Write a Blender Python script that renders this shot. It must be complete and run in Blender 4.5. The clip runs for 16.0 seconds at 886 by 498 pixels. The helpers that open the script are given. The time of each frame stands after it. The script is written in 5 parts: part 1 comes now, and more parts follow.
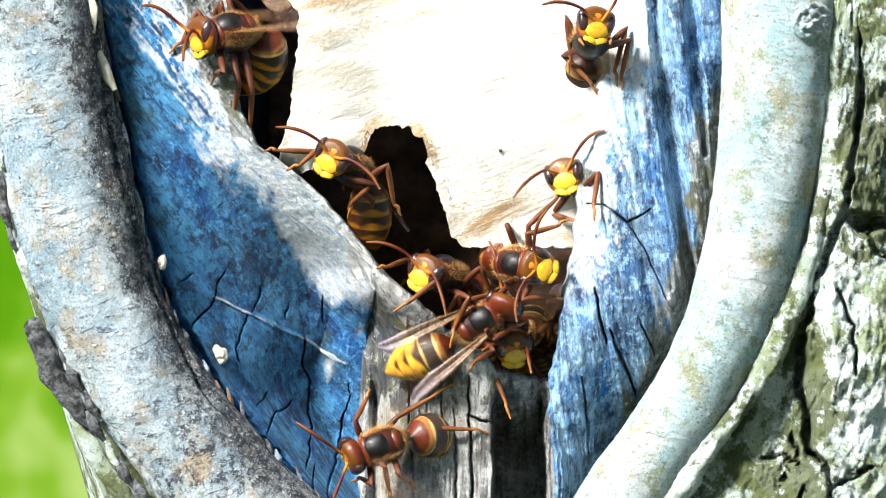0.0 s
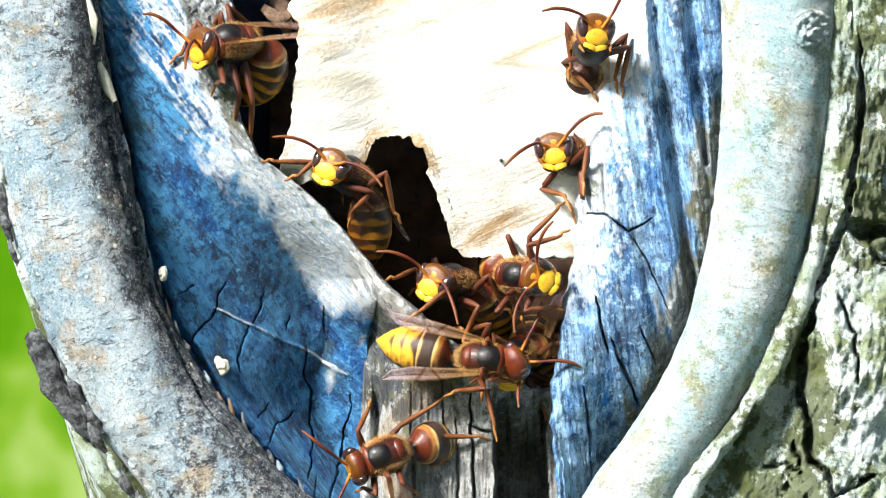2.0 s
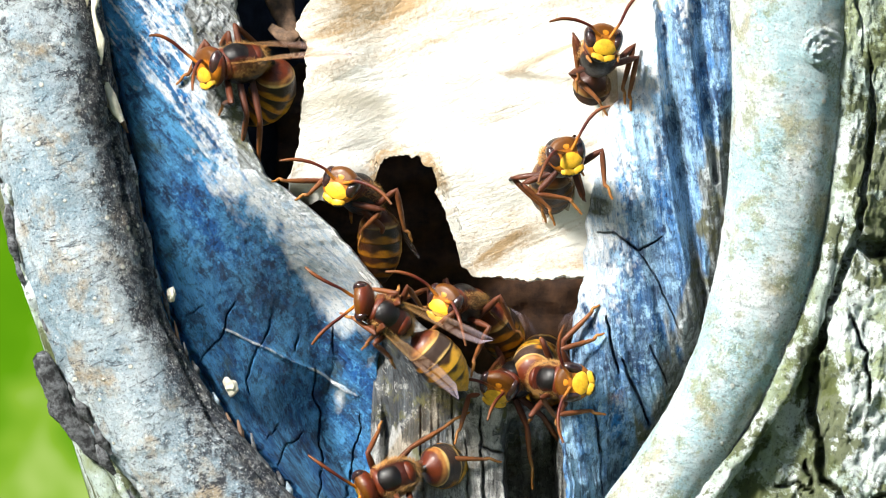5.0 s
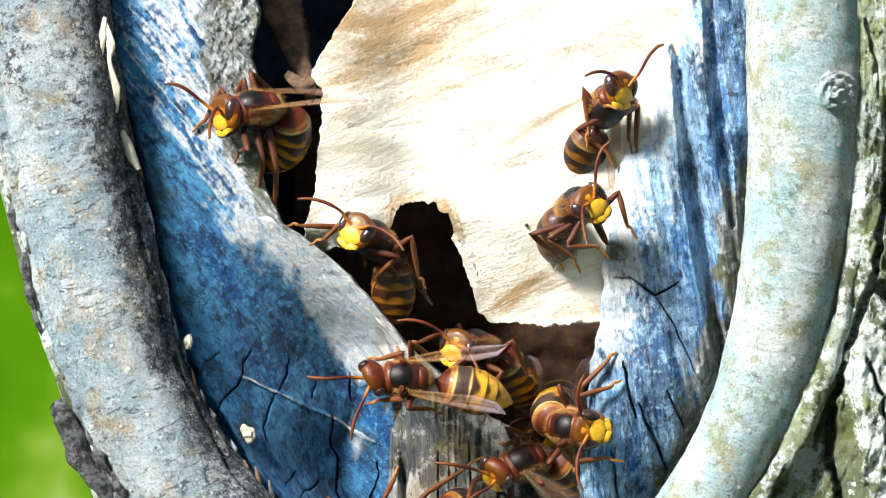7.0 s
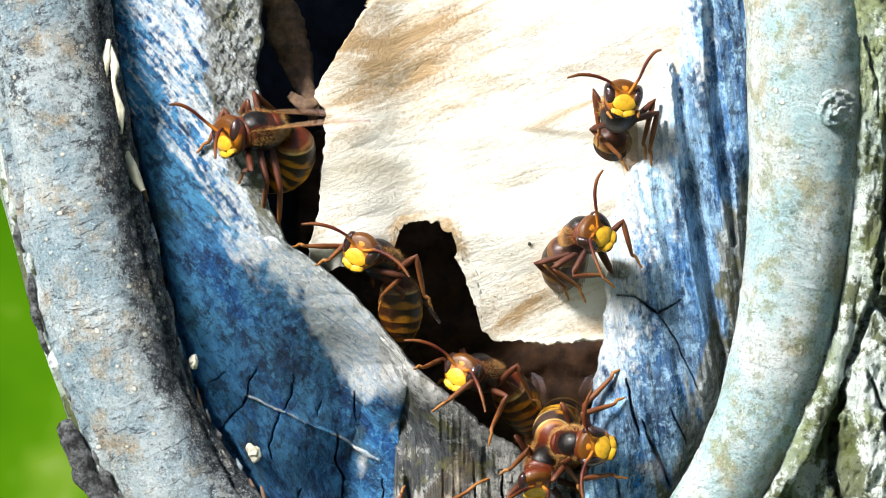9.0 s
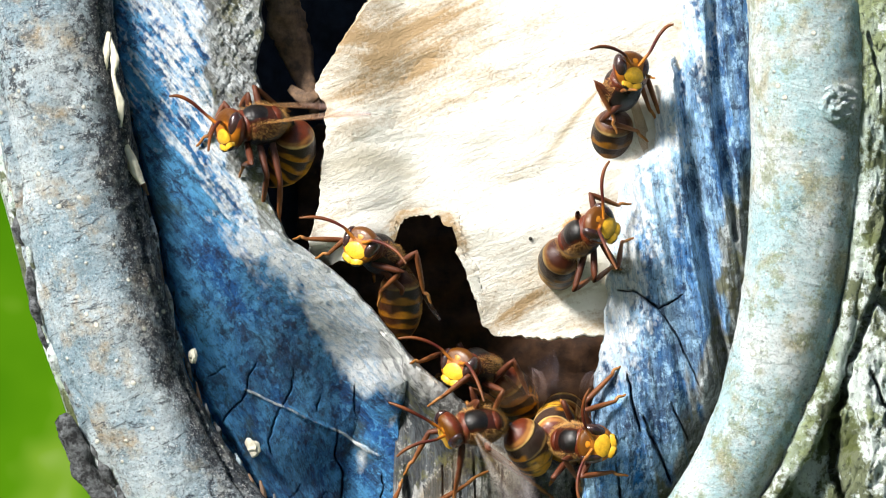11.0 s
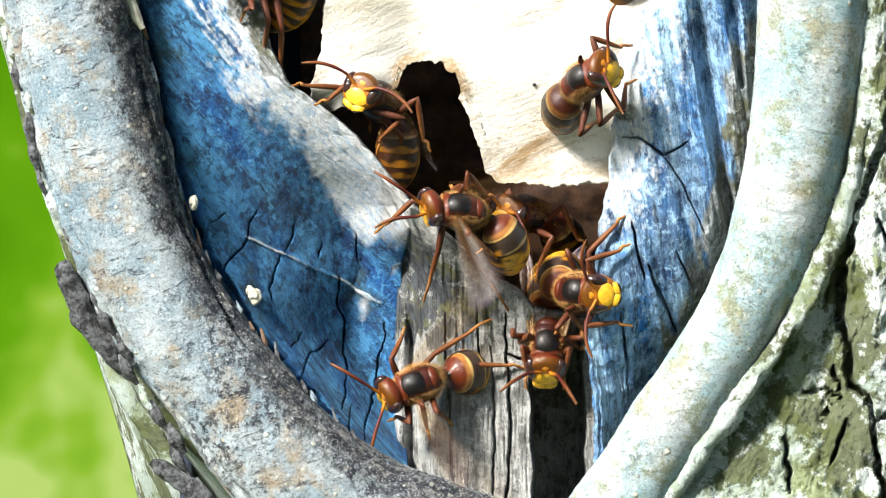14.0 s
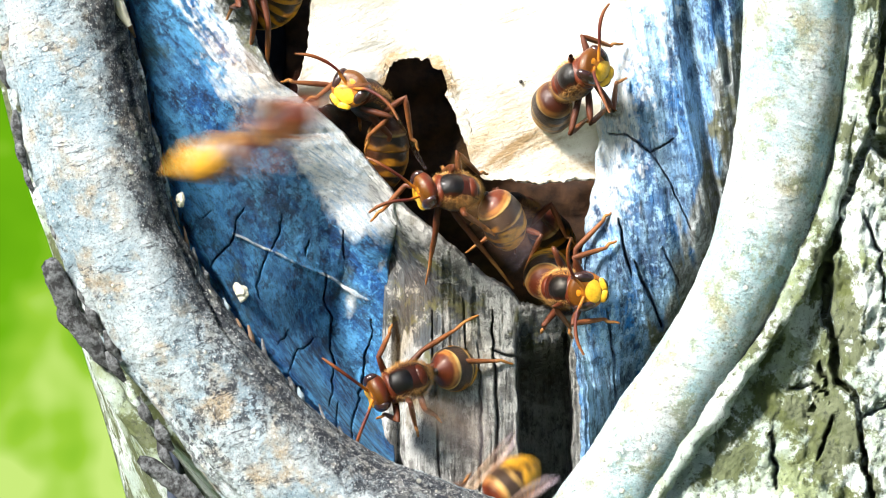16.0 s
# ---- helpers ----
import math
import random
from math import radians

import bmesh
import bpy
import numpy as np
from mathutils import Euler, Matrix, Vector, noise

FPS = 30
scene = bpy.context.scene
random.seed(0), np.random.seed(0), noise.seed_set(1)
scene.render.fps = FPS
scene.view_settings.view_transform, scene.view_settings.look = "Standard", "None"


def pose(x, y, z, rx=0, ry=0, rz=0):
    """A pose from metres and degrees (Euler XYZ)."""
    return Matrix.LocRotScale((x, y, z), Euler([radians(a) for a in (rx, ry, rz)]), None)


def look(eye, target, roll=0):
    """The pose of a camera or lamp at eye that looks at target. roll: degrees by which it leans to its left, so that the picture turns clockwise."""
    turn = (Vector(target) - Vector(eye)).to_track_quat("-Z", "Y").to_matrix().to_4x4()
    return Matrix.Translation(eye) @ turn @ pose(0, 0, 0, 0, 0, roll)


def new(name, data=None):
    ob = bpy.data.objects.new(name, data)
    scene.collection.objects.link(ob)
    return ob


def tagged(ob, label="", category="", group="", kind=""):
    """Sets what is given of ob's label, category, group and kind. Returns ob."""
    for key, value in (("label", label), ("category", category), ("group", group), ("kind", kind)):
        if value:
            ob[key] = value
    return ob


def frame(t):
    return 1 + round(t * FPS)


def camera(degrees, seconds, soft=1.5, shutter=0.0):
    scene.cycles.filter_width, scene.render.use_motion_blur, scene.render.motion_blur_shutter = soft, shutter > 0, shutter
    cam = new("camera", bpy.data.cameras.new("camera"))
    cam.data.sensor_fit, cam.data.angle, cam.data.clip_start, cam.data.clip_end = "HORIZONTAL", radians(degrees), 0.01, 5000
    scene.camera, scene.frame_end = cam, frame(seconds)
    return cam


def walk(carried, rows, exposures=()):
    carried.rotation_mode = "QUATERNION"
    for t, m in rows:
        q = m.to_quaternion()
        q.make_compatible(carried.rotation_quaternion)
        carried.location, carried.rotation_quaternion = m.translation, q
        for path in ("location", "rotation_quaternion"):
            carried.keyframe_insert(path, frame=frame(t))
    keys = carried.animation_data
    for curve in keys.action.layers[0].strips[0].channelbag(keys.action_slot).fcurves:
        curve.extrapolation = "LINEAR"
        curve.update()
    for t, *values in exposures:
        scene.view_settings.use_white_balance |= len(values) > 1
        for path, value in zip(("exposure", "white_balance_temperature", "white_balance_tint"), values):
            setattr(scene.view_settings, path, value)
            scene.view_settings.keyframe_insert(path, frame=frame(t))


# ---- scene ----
# ---------------------------------------------------------------- camera
SPAN = 0.1411                      # metres across the picture at the hollow
DIST = 1.5                         # from the lens to the hollow
HEIGHT = 1.5                       # of the hollow above the ground
STEP = SPAN / 1568
LENS = math.degrees(2 * math.atan(SPAN / 2 / DIST))


def P(u, v, dep=0.0):
    """A place of the trunk's front: u to the right and v down in steps of 0.09 mm, dep backwards in millimetres."""
    k = (DIST + dep / 1000) / DIST
    return Vector(((u - 784) * STEP * k, dep / 1000, HEIGHT - (v - 441) * STEP * k))


def PN(u, v, dep):
    u, v, dep = np.broadcast_arrays(np.asarray(u, float), np.asarray(v, float), np.asarray(dep, float))
    k = (DIST + dep / 1000) / DIST
    return np.stack([(u - 784) * STEP * k, dep / 1000, HEIGHT - (v - 441) * STEP * k], -1)


cam = camera(LENS, 16.0, soft=1.0, shutter=0.5)


def aim(dx, dy, size, roll):
    a = radians(roll)
    x, y = -dx / size, -dy / size
    u = 784 + x * math.cos(a) + y * math.sin(a)
    v = 441 - x * math.sin(a) + y * math.cos(a)
    return look((0, -DIST / size, HEIGHT), P(u, v), roll)


walk(cam, [(t, aim(*row)) for t, *row in (
    (0.0, -46.2, -134.2, 0.9952, 0.75), (0.5, -46.3, -131.0, 0.9940, 0.56), (1.0, -47.0, -126.8, 0.9944, 0.49),
    (1.5, -46.8, -123.3, 0.9949, 0.55), (2.0, -44.9, -116.2, 0.9960, 0.51), (2.5, -45.3, -113.2, 0.9976, 0.52),
    (3.0, -44.5, -116.4, 1.0000, 0.52), (5.5, -12.9, -57.1, 1.0005, 0.13), (6.0, 2.3, -30.4, 0.9991, 0.00),
    (6.5, 1.1, -18.3, 1.0003, 0.03), (7.0, 0.0, 0.0, 1.0, 0.0), (7.5, -0.3, 16.5, 0.9996, -0.04),
    (8.0, -0.2, 29.0, 0.9991, -0.11), (8.5, 4.1, 32.3, 0.9966, -0.21), (9.0, 6.1, 33.6, 0.9946, -0.32),
    (11.5, 8.0, 15.0, 0.9998, -0.09), (12.0, 8.9, -15.8, 1.0012, -0.06), (12.5, 8.1, -104.8, 1.0047, -0.09),
    (13.0, 9.2, -199.3, 1.0093, -0.08), (13.5, 12.4, -256.9, 1.0088, -0.05), (14.0, 12.5, -248.1, 1.0081, -0.07),
    (14.5, 11.0, -241.8, 1.0080, -0.13), (15.0, 2.7, -248.5, 1.0096, -0.13), (15.5, -9.6, -258.8, 1.0105, -0.09),
    (16.0, -11.2, -253.6, 1.0071, -0.14))],
     exposures=[(0.0, 1.45, 6150, 10), (3.0, 1.42, 6150, 10), (5.5, 1.26, 6300, 10), (7.0, 1.16, 6300, 10), (9.0, 1.06, 6270, 10), (11.5, 1.04, 6270, 10),
                (12.5, 1.08, 6270, 10), (13.5, 1.28, 6350, 10), (15.0, 1.42, 6350, 10), (15.9, 1.58, 6300, 10), (16.0, 1.60, 6350, 10)])

# ---------------------------------------------------------------- light
SUN_AZ, SUN_EL = 45.0, 38.0        # degrees to the left of the way from the hollow to the lens, and up
world = bpy.data.worlds.new("world")
scene.world = world
world.use_nodes = True
sky = world.node_tree.nodes.new("ShaderNodeTexSky")
sky.sky_type, sky.sun_disc = "NISHITA", False
sun_way = Vector((-math.sin(radians(SUN_AZ)) * math.cos(radians(SUN_EL)),
                  -math.cos(radians(SUN_AZ)) * math.cos(radians(SUN_EL)), math.sin(radians(SUN_EL))))
sky.sun_elevation = radians(SUN_EL)
sky.sun_rotation = math.atan2(sun_way.x, sun_way.y)
back = world.node_tree.nodes["Background"]
back.inputs["Strength"].default_value = 0.040
world.node_tree.links.new(sky.outputs[0], back.inputs["Color"])
sun = new("sun", bpy.data.lights.new("sun", "SUN"))
sun.data.energy, sun.data.angle, sun.data.color = 5.0, radians(12.0), (1.0, 0.95, 0.86)
sun.matrix_world = look(sun_way * 5 + Vector((0, 0, HEIGHT)), (0, 0, HEIGHT))
scene.view_settings.exposure = 1.65


# ---------------------------------------------------------------- small helpers
def lattice(x, y, z, seed=0):
    """Smooth value noise, 0 to 1, for arrays."""
    x, y, z = np.broadcast_arrays(np.asarray(x, float), np.asarray(y, float), np.asarray(z, float))
    xi, yi, zi = np.floor(x).astype(np.int64), np.floor(y).astype(np.int64), np.floor(z).astype(np.int64)
    fx, fy, fz = x - xi, y - yi, z - zi
    fx, fy, fz = (f * f * (3 - 2 * f) for f in (fx, fy, fz))
    total = np.zeros(x.shape)
    for a in (0, 1):
        for b in (0, 1):
            for c in (0, 1):
                h = (xi + a) * 374761393 + (yi + b) * 668265263 + (zi + c) * 2147483647 + seed * 974711
                h = (h ^ (h >> 13)) * 1274126177 & 0xFFFFFFFF
                h = (h ^ (h >> 16)) & 0xFFFF
                total += h / 65535.0 * (fx if a else 1 - fx) * (fy if b else 1 - fy) * (fz if c else 1 - fz)
    return total


def fbm(x, y, z=0.0, seed=0, octaves=4):
    x, y, z = np.asarray(x, float), np.asarray(y, float), np.asarray(z, float)
    total, gain = 0.0, 0.5
    for i in range(octaves):
        total = total + gain * (lattice(x * 2 ** i, y * 2 ** i, z * 2 ** i, seed + i) - 0.5) * 2
        gain *= 0.5
    return total


def spline(points, n):
    """n places evenly along a smooth curve through a few control points."""
    p = np.array(points, float)
    q = np.vstack([2 * p[0] - p[1], p, 2 * p[-1] - p[-2]])
    out = []
    for i in range(1, len(q) - 2):
        t = np.linspace(0, 1, 40, endpoint=False)[:, None]
        a, b, c, d = q[i - 1], q[i], q[i + 1], q[i + 2]
        out.append(0.5 * (2 * b + (c - a) * t + (2 * a - 5 * b + 4 * c - d) * t ** 2 + (3 * b - a - 3 * c + d) * t ** 3))
    out = np.vstack(out + [p[-1:]])
    run = np.r_[0, np.cumsum(np.linalg.norm(np.diff(out[:, :2], axis=0), axis=1))]
    s = np.linspace(0, run[-1], n)
    return np.stack([np.interp(s, run, out[:, k]) for k in range(p.shape[1])], -1)


def eased(x, at, values, span=40):
    """A bent line with its corners rounded over the span."""
    return np.mean([np.interp(np.asarray(x) + d, at, values) for d in np.linspace(-span, span, 9)], 0)


def near_line(u, v, line):
    """Distance from the places (u, v) to a broken line, and how far along it they lie (0 to 1)."""
    best, along = np.full(u.shape, 1e9), np.zeros(u.shape)
    for i in range(len(line) - 1):
        (a, b), (c, d) = line[i], line[i + 1]
        t = np.clip(((u - a) * (c - a) + (v - b) * (d - b)) / ((c - a) ** 2 + (d - b) ** 2), 0, 1)
        r = np.hypot(u - a - t * (c - a), v - b - t * (d - b))
        along = np.where(r < best, (i + t) / (len(line) - 1), along)
        best = np.minimum(best, r)
    return best, along


def cracks_depth(u, v, lines, seed=5, bent=9):
    """Depth in millimetres of narrow splits along broken lines."""
    wob = bent * fbm(u / 22, v / 22, 0, seed, 4)
    total = np.zeros(u.shape)
    for width, deep, line in lines:
        r, along = near_line(u + wob, v + wob[::-1, ::-1] * 0.6, line)
        w = width * (0.45 + 0.75 * np.sin(np.pi * np.clip(along * 0.9 + 0.05, 0, 1)))
        total = np.maximum(total, deep * np.clip(1.35 - r / w, 0, 1))
    return total


def mesh_of(name, verts, faces, smooth=True):
    me = bpy.data.meshes.new(name)
    me.from_pydata(verts.tolist() if hasattr(verts, "tolist") else verts, [], faces.tolist() if hasattr(faces, "tolist") else faces)
    if smooth:
        me.polygons.foreach_set("use_smooth", [True] * len(me.polygons))
    me.update()
    return me


def grid_faces(rows, cols, closed=False):
    r, c = np.arange(rows - 1)[:, None], np.arange(cols if closed else cols - 1)[None, :]
    d = (c + 1) % cols
    return np.stack([r * cols + c, (r + 1) * cols + c, (r + 1) * cols + d, r * cols + d], -1).reshape(-1, 4)


def thing(name, label, category, group="", m=None):
    ob = new(name)
    ob.empty_display_size = 0.01
    tagged(ob, label, category, group)
    if m is not None:
        ob.matrix_world = m
    return ob


def part(name, me, material, parent=None, label=""):
    """Links a mesh as one object under a thing or a part."""
    ob = new(name, me)
    if material is not None and not me.materials:
        me.materials.append(material)
    ob.parent = parent
    if label:
        ob["label"] = label
    return ob


def sheet(name, u, v, dep, material, parent, thick=0.0015, label="", hole=None):
    faces = grid_faces(*u.shape)
    if hole is not None:
        faces = faces[~hole.ravel()[faces].any(1)]
    me = mesh_of(name, PN(u, v, dep).reshape(-1, 3), faces)
    ob = part(name, me, material, parent, label)
    if thick:
        mod = ob.modifiers.new("thickness", "SOLIDIFY")
        mod.thickness, mod.offset = thick, -1.0
    return ob


# ---------------------------------------------------------------- materials
class Nodes:
    """A short hand for node materials."""

    def __init__(self, name):
        self.mat = bpy.data.materials.new(name)
        self.mat.use_nodes = True
        self.tree = self.mat.node_tree
        self.bsdf = self.tree.nodes["Principled BSDF"]
        self.place = self.tree.nodes.new("ShaderNodeTexCoord").outputs["Object"]

    def node(self, kind, **inputs):
        n = self.tree.nodes.new(kind)
        for k, value in inputs.items():
            self.to(n.inputs[k.replace("_", " ")], value)
        return n

    def to(self, socket, value):
        if isinstance(value, bpy.types.NodeSocket):
            self.tree.links.new(value, socket)
        else:
            socket.default_value = value

    def mapped(self, scale, turn=(0, 0, 0), shift=(0, 0, 0)):
        n = self.node("ShaderNodeMapping", Vector=self.place)
        n.vector_type = "TEXTURE"
        n.inputs["Scale"].default_value = [1 / k for k in scale]
        n.inputs["Rotation"].default_value = [radians(a) for a in turn]
        n.inputs["Location"].default_value = shift
        return n.outputs[0]

    def noise(self, scale, detail=4.0, rough=0.55, where=None, warp=0.0):
        n = self.node("ShaderNodeTexNoise", Scale=scale, Detail=detail, Roughness=rough, Distortion=warp)
        self.to(n.inputs["Vector"], self.place if where is None else where)
        return n.outputs["Fac"]

    def ramp(self, fac, *stops):
        n = self.node("ShaderNodeValToRGB", Fac=fac)
        while len(n.color_ramp.elements) < len(stops):
            n.color_ramp.elements.new(0.5)
        for e, (at, c) in zip(n.color_ramp.elements, stops):
            e.position = at
            e.color = (c, c, c, 1) if not hasattr(c, "__len__") else (*c, 1)
        return n.outputs["Color"]

    def mix(self, fac, a, b, kind="MIX"):
        n = self.tree.nodes.new("ShaderNodeMix")
        n.data_type, n.blend_type = "RGBA", kind
        self.to(n.inputs[0], fac)
        for socket, value in ((n.inputs[6], a), (n.inputs[7], b)):
            self.to(socket, (*value, 1) if isinstance(value, tuple) and len(value) == 3 else value)
        return n.outputs[2]

    def maths(self, kind, a, b):
        n = self.tree.nodes.new("ShaderNodeMath")
        n.operation = kind
        self.to(n.inputs[0], a), self.to(n.inputs[1], b)
        return n.outputs[0]

    def bump(self, height, distance, strength=1.0, normal=None):
        n = self.node("ShaderNodeBump", Height=height, Distance=distance, Strength=strength)
        if normal is not None:
            self.to(n.inputs["Normal"], normal)
        return n.outputs[0]

    def done(self, colour, rough=0.8, normal=None, **more):
        self.to(self.bsdf.inputs["Base Color"], (*colour, 1) if isinstance(colour, tuple) else colour)
        self.to(self.bsdf.inputs["Roughness"], rough)
        if normal is not None:
            self.to(self.bsdf.inputs["Normal"], normal)
        for k, value in more.items():
            self.to(self.bsdf.inputs[k.replace("_", " ")], value)
        return self.mat


def lip_bark(name, pale, grey, dark, ochre, dark_share, dots, crease=0.8, freckle=0.0, lean=-20, fleck=0.85):
    """Smooth young bark over a healed wound: pale, flecked with dark lichen and ochre, with short cross wrinkles and pale dots."""
    n = Nodes(name)
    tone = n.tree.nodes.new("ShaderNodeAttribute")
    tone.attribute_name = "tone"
    lichen_shade = n.node("ShaderNodeSeparateColor", Color=tone.outputs["Color"]).outputs["Red"]
    big = n.noise(95, 5, 0.65)
    fine = n.noise(620, 7, 0.78)
    grit = n.noise(2200, 5, 0.8)
    wrinkle = n.noise(330, 6, 0.72, n.mapped((0.7, 1, 2.4), (0, lean, 0)), 0.8)
    base = n.mix(n.ramp(big, (0.40, 0.0), (0.60, 1.0)), pale, grey)
    base = n.mix(n.ramp(n.noise(130, 5, 0.65, n.mapped((1, 1, 1), shift=(3, 1, 2))), (0.52, 0.0), (0.66, 0.8)), base, ochre)
    # Dark crust colour for lichen and for shade painted on the roll's inner side.
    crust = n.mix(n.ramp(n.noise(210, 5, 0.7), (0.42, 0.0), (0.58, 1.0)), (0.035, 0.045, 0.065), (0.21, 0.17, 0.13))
    base = n.mix(n.ramp(n.maths("MULTIPLY", lichen_shade, n.maths("ADD", big, n.noise(420, 5, 0.7))), (0.30, 0.0), (0.90, 0.75)), base, crust)
    cloud = n.noise(60, 6, 0.7, n.mapped((1, 1, 0.6), shift=(1, 2, 0)))
    cloud = n.maths("ADD", cloud, n.maths("MULTIPLY", lichen_shade, 0.26))
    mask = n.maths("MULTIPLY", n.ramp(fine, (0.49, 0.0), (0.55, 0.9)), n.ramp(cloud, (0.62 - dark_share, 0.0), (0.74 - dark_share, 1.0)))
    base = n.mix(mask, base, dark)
    base = n.mix(n.maths("MULTIPLY", n.ramp(n.noise(700, 6, 0.75, n.mapped((1, 1, 1), shift=(2, 7, 1))), (0.47, 0.0), (0.55, 0.9)), lichen_shade), base, dark)
    base = n.mix(n.ramp(wrinkle, (0.57, 0.0), (0.63, crease)), base, dark)
    if freckle:
        moss = n.noise(240, 6, 0.75, n.mapped((1, 1, 1), shift=(8, 1, 4)))
        base = n.mix(n.ramp(moss, (0.53, 0.0), (0.62, freckle)), base, (0.30, 0.34, 0.16))
        pit = n.node("ShaderNodeTexVoronoi", Scale=800, Vector=n.mapped((1, 1, 1.6), shift=(1, 0, 5)))
        pit = n.maths("MULTIPLY", n.ramp(pit.outputs["Distance"], (0.16, 1.0), (0.30, 0.0)), n.ramp(n.noise(150, 5, 0.7), (0.46, 0.0), (0.54, 0.5)))
        base = n.mix(pit, base, (0.20, 0.18, 0.12))
    base = n.mix(n.ramp(grit, (0.55, 0.0), (0.61, fleck)), base, dark)
    base = n.mix(n.ramp(grit, (0.37, 0.85), (0.43, 0.0)), base, (0.88, 0.90, 0.89))
    cell = n.node("ShaderNodeTexVoronoi", Scale=dots, Vector=n.place)
    spot = n.maths("MULTIPLY", n.ramp(cell.outputs["Distance"], (0.10, 1.0), (0.16, 0.0)), n.ramp(n.noise(60, 3, 0.6, n.mapped((1, 1, 1), shift=(9, 2, 0))), (0.38, 0.0), (0.47, 1.0)))
    base = n.mix(spot, base, (0.88, 0.86, 0.76))
    normal = n.bump(wrinkle, 0.0016, 1.0)
    normal = n.bump(fine, 0.0011, 1.0, normal)
    normal = n.bump(spot, 0.0005, 0.9, normal)
    return n.done(base, 0.8, normal)


def weathered_wood(name, pale, mid, deep, turn, stain=(0.16, 0.14, 0.08), stain_at=0.66, grain=1.0, blotch=0.6, lines=1.0, mossy_dark=((0.40, 0.43, 0.44), (0.13, 0.13, 0.115), (0.62, 0.66, 0.68))):
    """Bare wood gone grey in the weather, with long fibres, pale streaks and a little moss; its blue tones hold shade.
    The tone attribute says where it is painted sunlit white (red), mossy and darker (green) or bleached grey (blue)."""
    n = Nodes(name)
    fibre = n.noise(950 * grain, 7, 0.72, n.mapped((1, 1, 0.10), turn))
    thread = n.noise(2300 * grain, 5, 0.7, n.mapped((1, 1, 0.06), turn))
    streak = n.noise(190, 6, 0.68, n.mapped((1, 1, 0.16), turn), 0.4)
    patch = n.noise(75, 6, 0.7)
    flake = n.noise(720, 7, 0.78, n.mapped((1, 1, 0.45), turn))
    grit = n.noise(2600, 5, 0.8)
    blot = n.noise(330, 6, 0.75, n.mapped((1, 1, 1), shift=(5, 3, 1)))
    base = n.mix(n.ramp(streak, (0.38, 0.0), (0.60, 1.0)), mid, pale)
    base = n.mix(n.ramp(patch, (0.44, 0.0), (0.60, blotch)), base, deep)
    base = n.mix(n.ramp(fibre, (0.50, 0.0), (0.62, 0.75 * lines)), base, deep)
    base = n.mix(n.ramp(blot, (0.53, 0.0), (0.59, 0.7)), base, deep)
    base = n.mix(n.ramp(blot, (0.40, 0.75), (0.46, 0.0)), base, pale)
    base = n.mix(n.ramp(flake, (0.54, 0.0), (0.59, 0.7)), base, pale)
    base = n.mix(n.ramp(thread, (0.55, 0.0), (0.62, 0.45 * lines)), base, deep)
    base = n.mix(n.ramp(grit, (0.57, 0.0), (0.62, 0.6)), base, deep)
    base = n.mix(n.ramp(grit, (0.34, 0.4), (0.39, 0.0)), base, pale)
    base = n.mix(n.ramp(n.noise(95, 5, 0.65, n.mapped((1, 1, 1), shift=(4, 0, 7))), (stain_at, 0.0), (stain_at + 0.1, 0.7)), base, stain)
    tone = n.tree.nodes.new("ShaderNodeAttribute")
    tone.attribute_name = "tone"
    t = n.node("ShaderNodeSeparateColor", Color=tone.outputs["Color"])
    # White of sunlit wood, laid over the base colour by the red tone.
    sunlit_pale = n.mix(n.ramp(flake, (0.49, 0.0), (0.56, 1.0)), (0.93, 0.95, 0.96), (0.58, 0.70, 0.82))
    sunlit_pale = n.mix(n.ramp(fibre, (0.54, 0.0), (0.64, 0.7)), sunlit_pale, (0.26, 0.40, 0.58))
    sunlit_pale = n.mix(n.ramp(grit, (0.57, 0.0), (0.62, 0.7)), sunlit_pale, (0.12, 0.15, 0.19))
    base = n.mix(n.ramp(n.maths("MULTIPLY", t.outputs["Red"], n.maths("ADD", n.maths("MULTIPLY", fibre, 0.6), n.maths("ADD", n.maths("MULTIPLY", flake, 0.6), 0.4))), (0.35, 0.0), (0.68, 0.9)), base, sunlit_pale)
    # Moss tones; on the grey wood they also paint a shaded spot.
    moss = n.mix(n.ramp(fibre, (0.42, 0.0), (0.58, 1.0)), mossy_dark[0], mossy_dark[1])
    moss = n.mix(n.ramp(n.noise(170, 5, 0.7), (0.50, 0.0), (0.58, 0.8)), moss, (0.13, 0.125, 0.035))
    moss = n.mix(n.ramp(blot, (0.40, 0.8), (0.46, 0.0)), moss, mossy_dark[2])
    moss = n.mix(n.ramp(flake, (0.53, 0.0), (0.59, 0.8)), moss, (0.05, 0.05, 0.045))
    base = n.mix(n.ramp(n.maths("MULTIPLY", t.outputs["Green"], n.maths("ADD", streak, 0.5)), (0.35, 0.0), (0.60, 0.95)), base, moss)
    bleach = n.mix(n.ramp(blot, (0.42, 0.0), (0.60, 1.0)), (0.90, 0.89, 0.87), (0.58, 0.58, 0.58))
    bleach = n.mix(n.ramp(flake, (0.53, 0.0), (0.59, 0.8)), bleach, (0.16, 0.16, 0.16))
    bleach = n.mix(n.ramp(fibre, (0.54, 0.0), (0.64, 0.6)), bleach, (0.22, 0.22, 0.22))
    base = n.mix(n.ramp(n.maths("MULTIPLY", t.outputs["Blue"], n.maths("ADD", flake, 0.5)), (0.30, 0.0), (0.62, 0.95)), base, bleach)
    normal = n.bump(fibre, 0.0011, 0.9)
    normal = n.bump(flake, 0.0006, 0.9, normal)
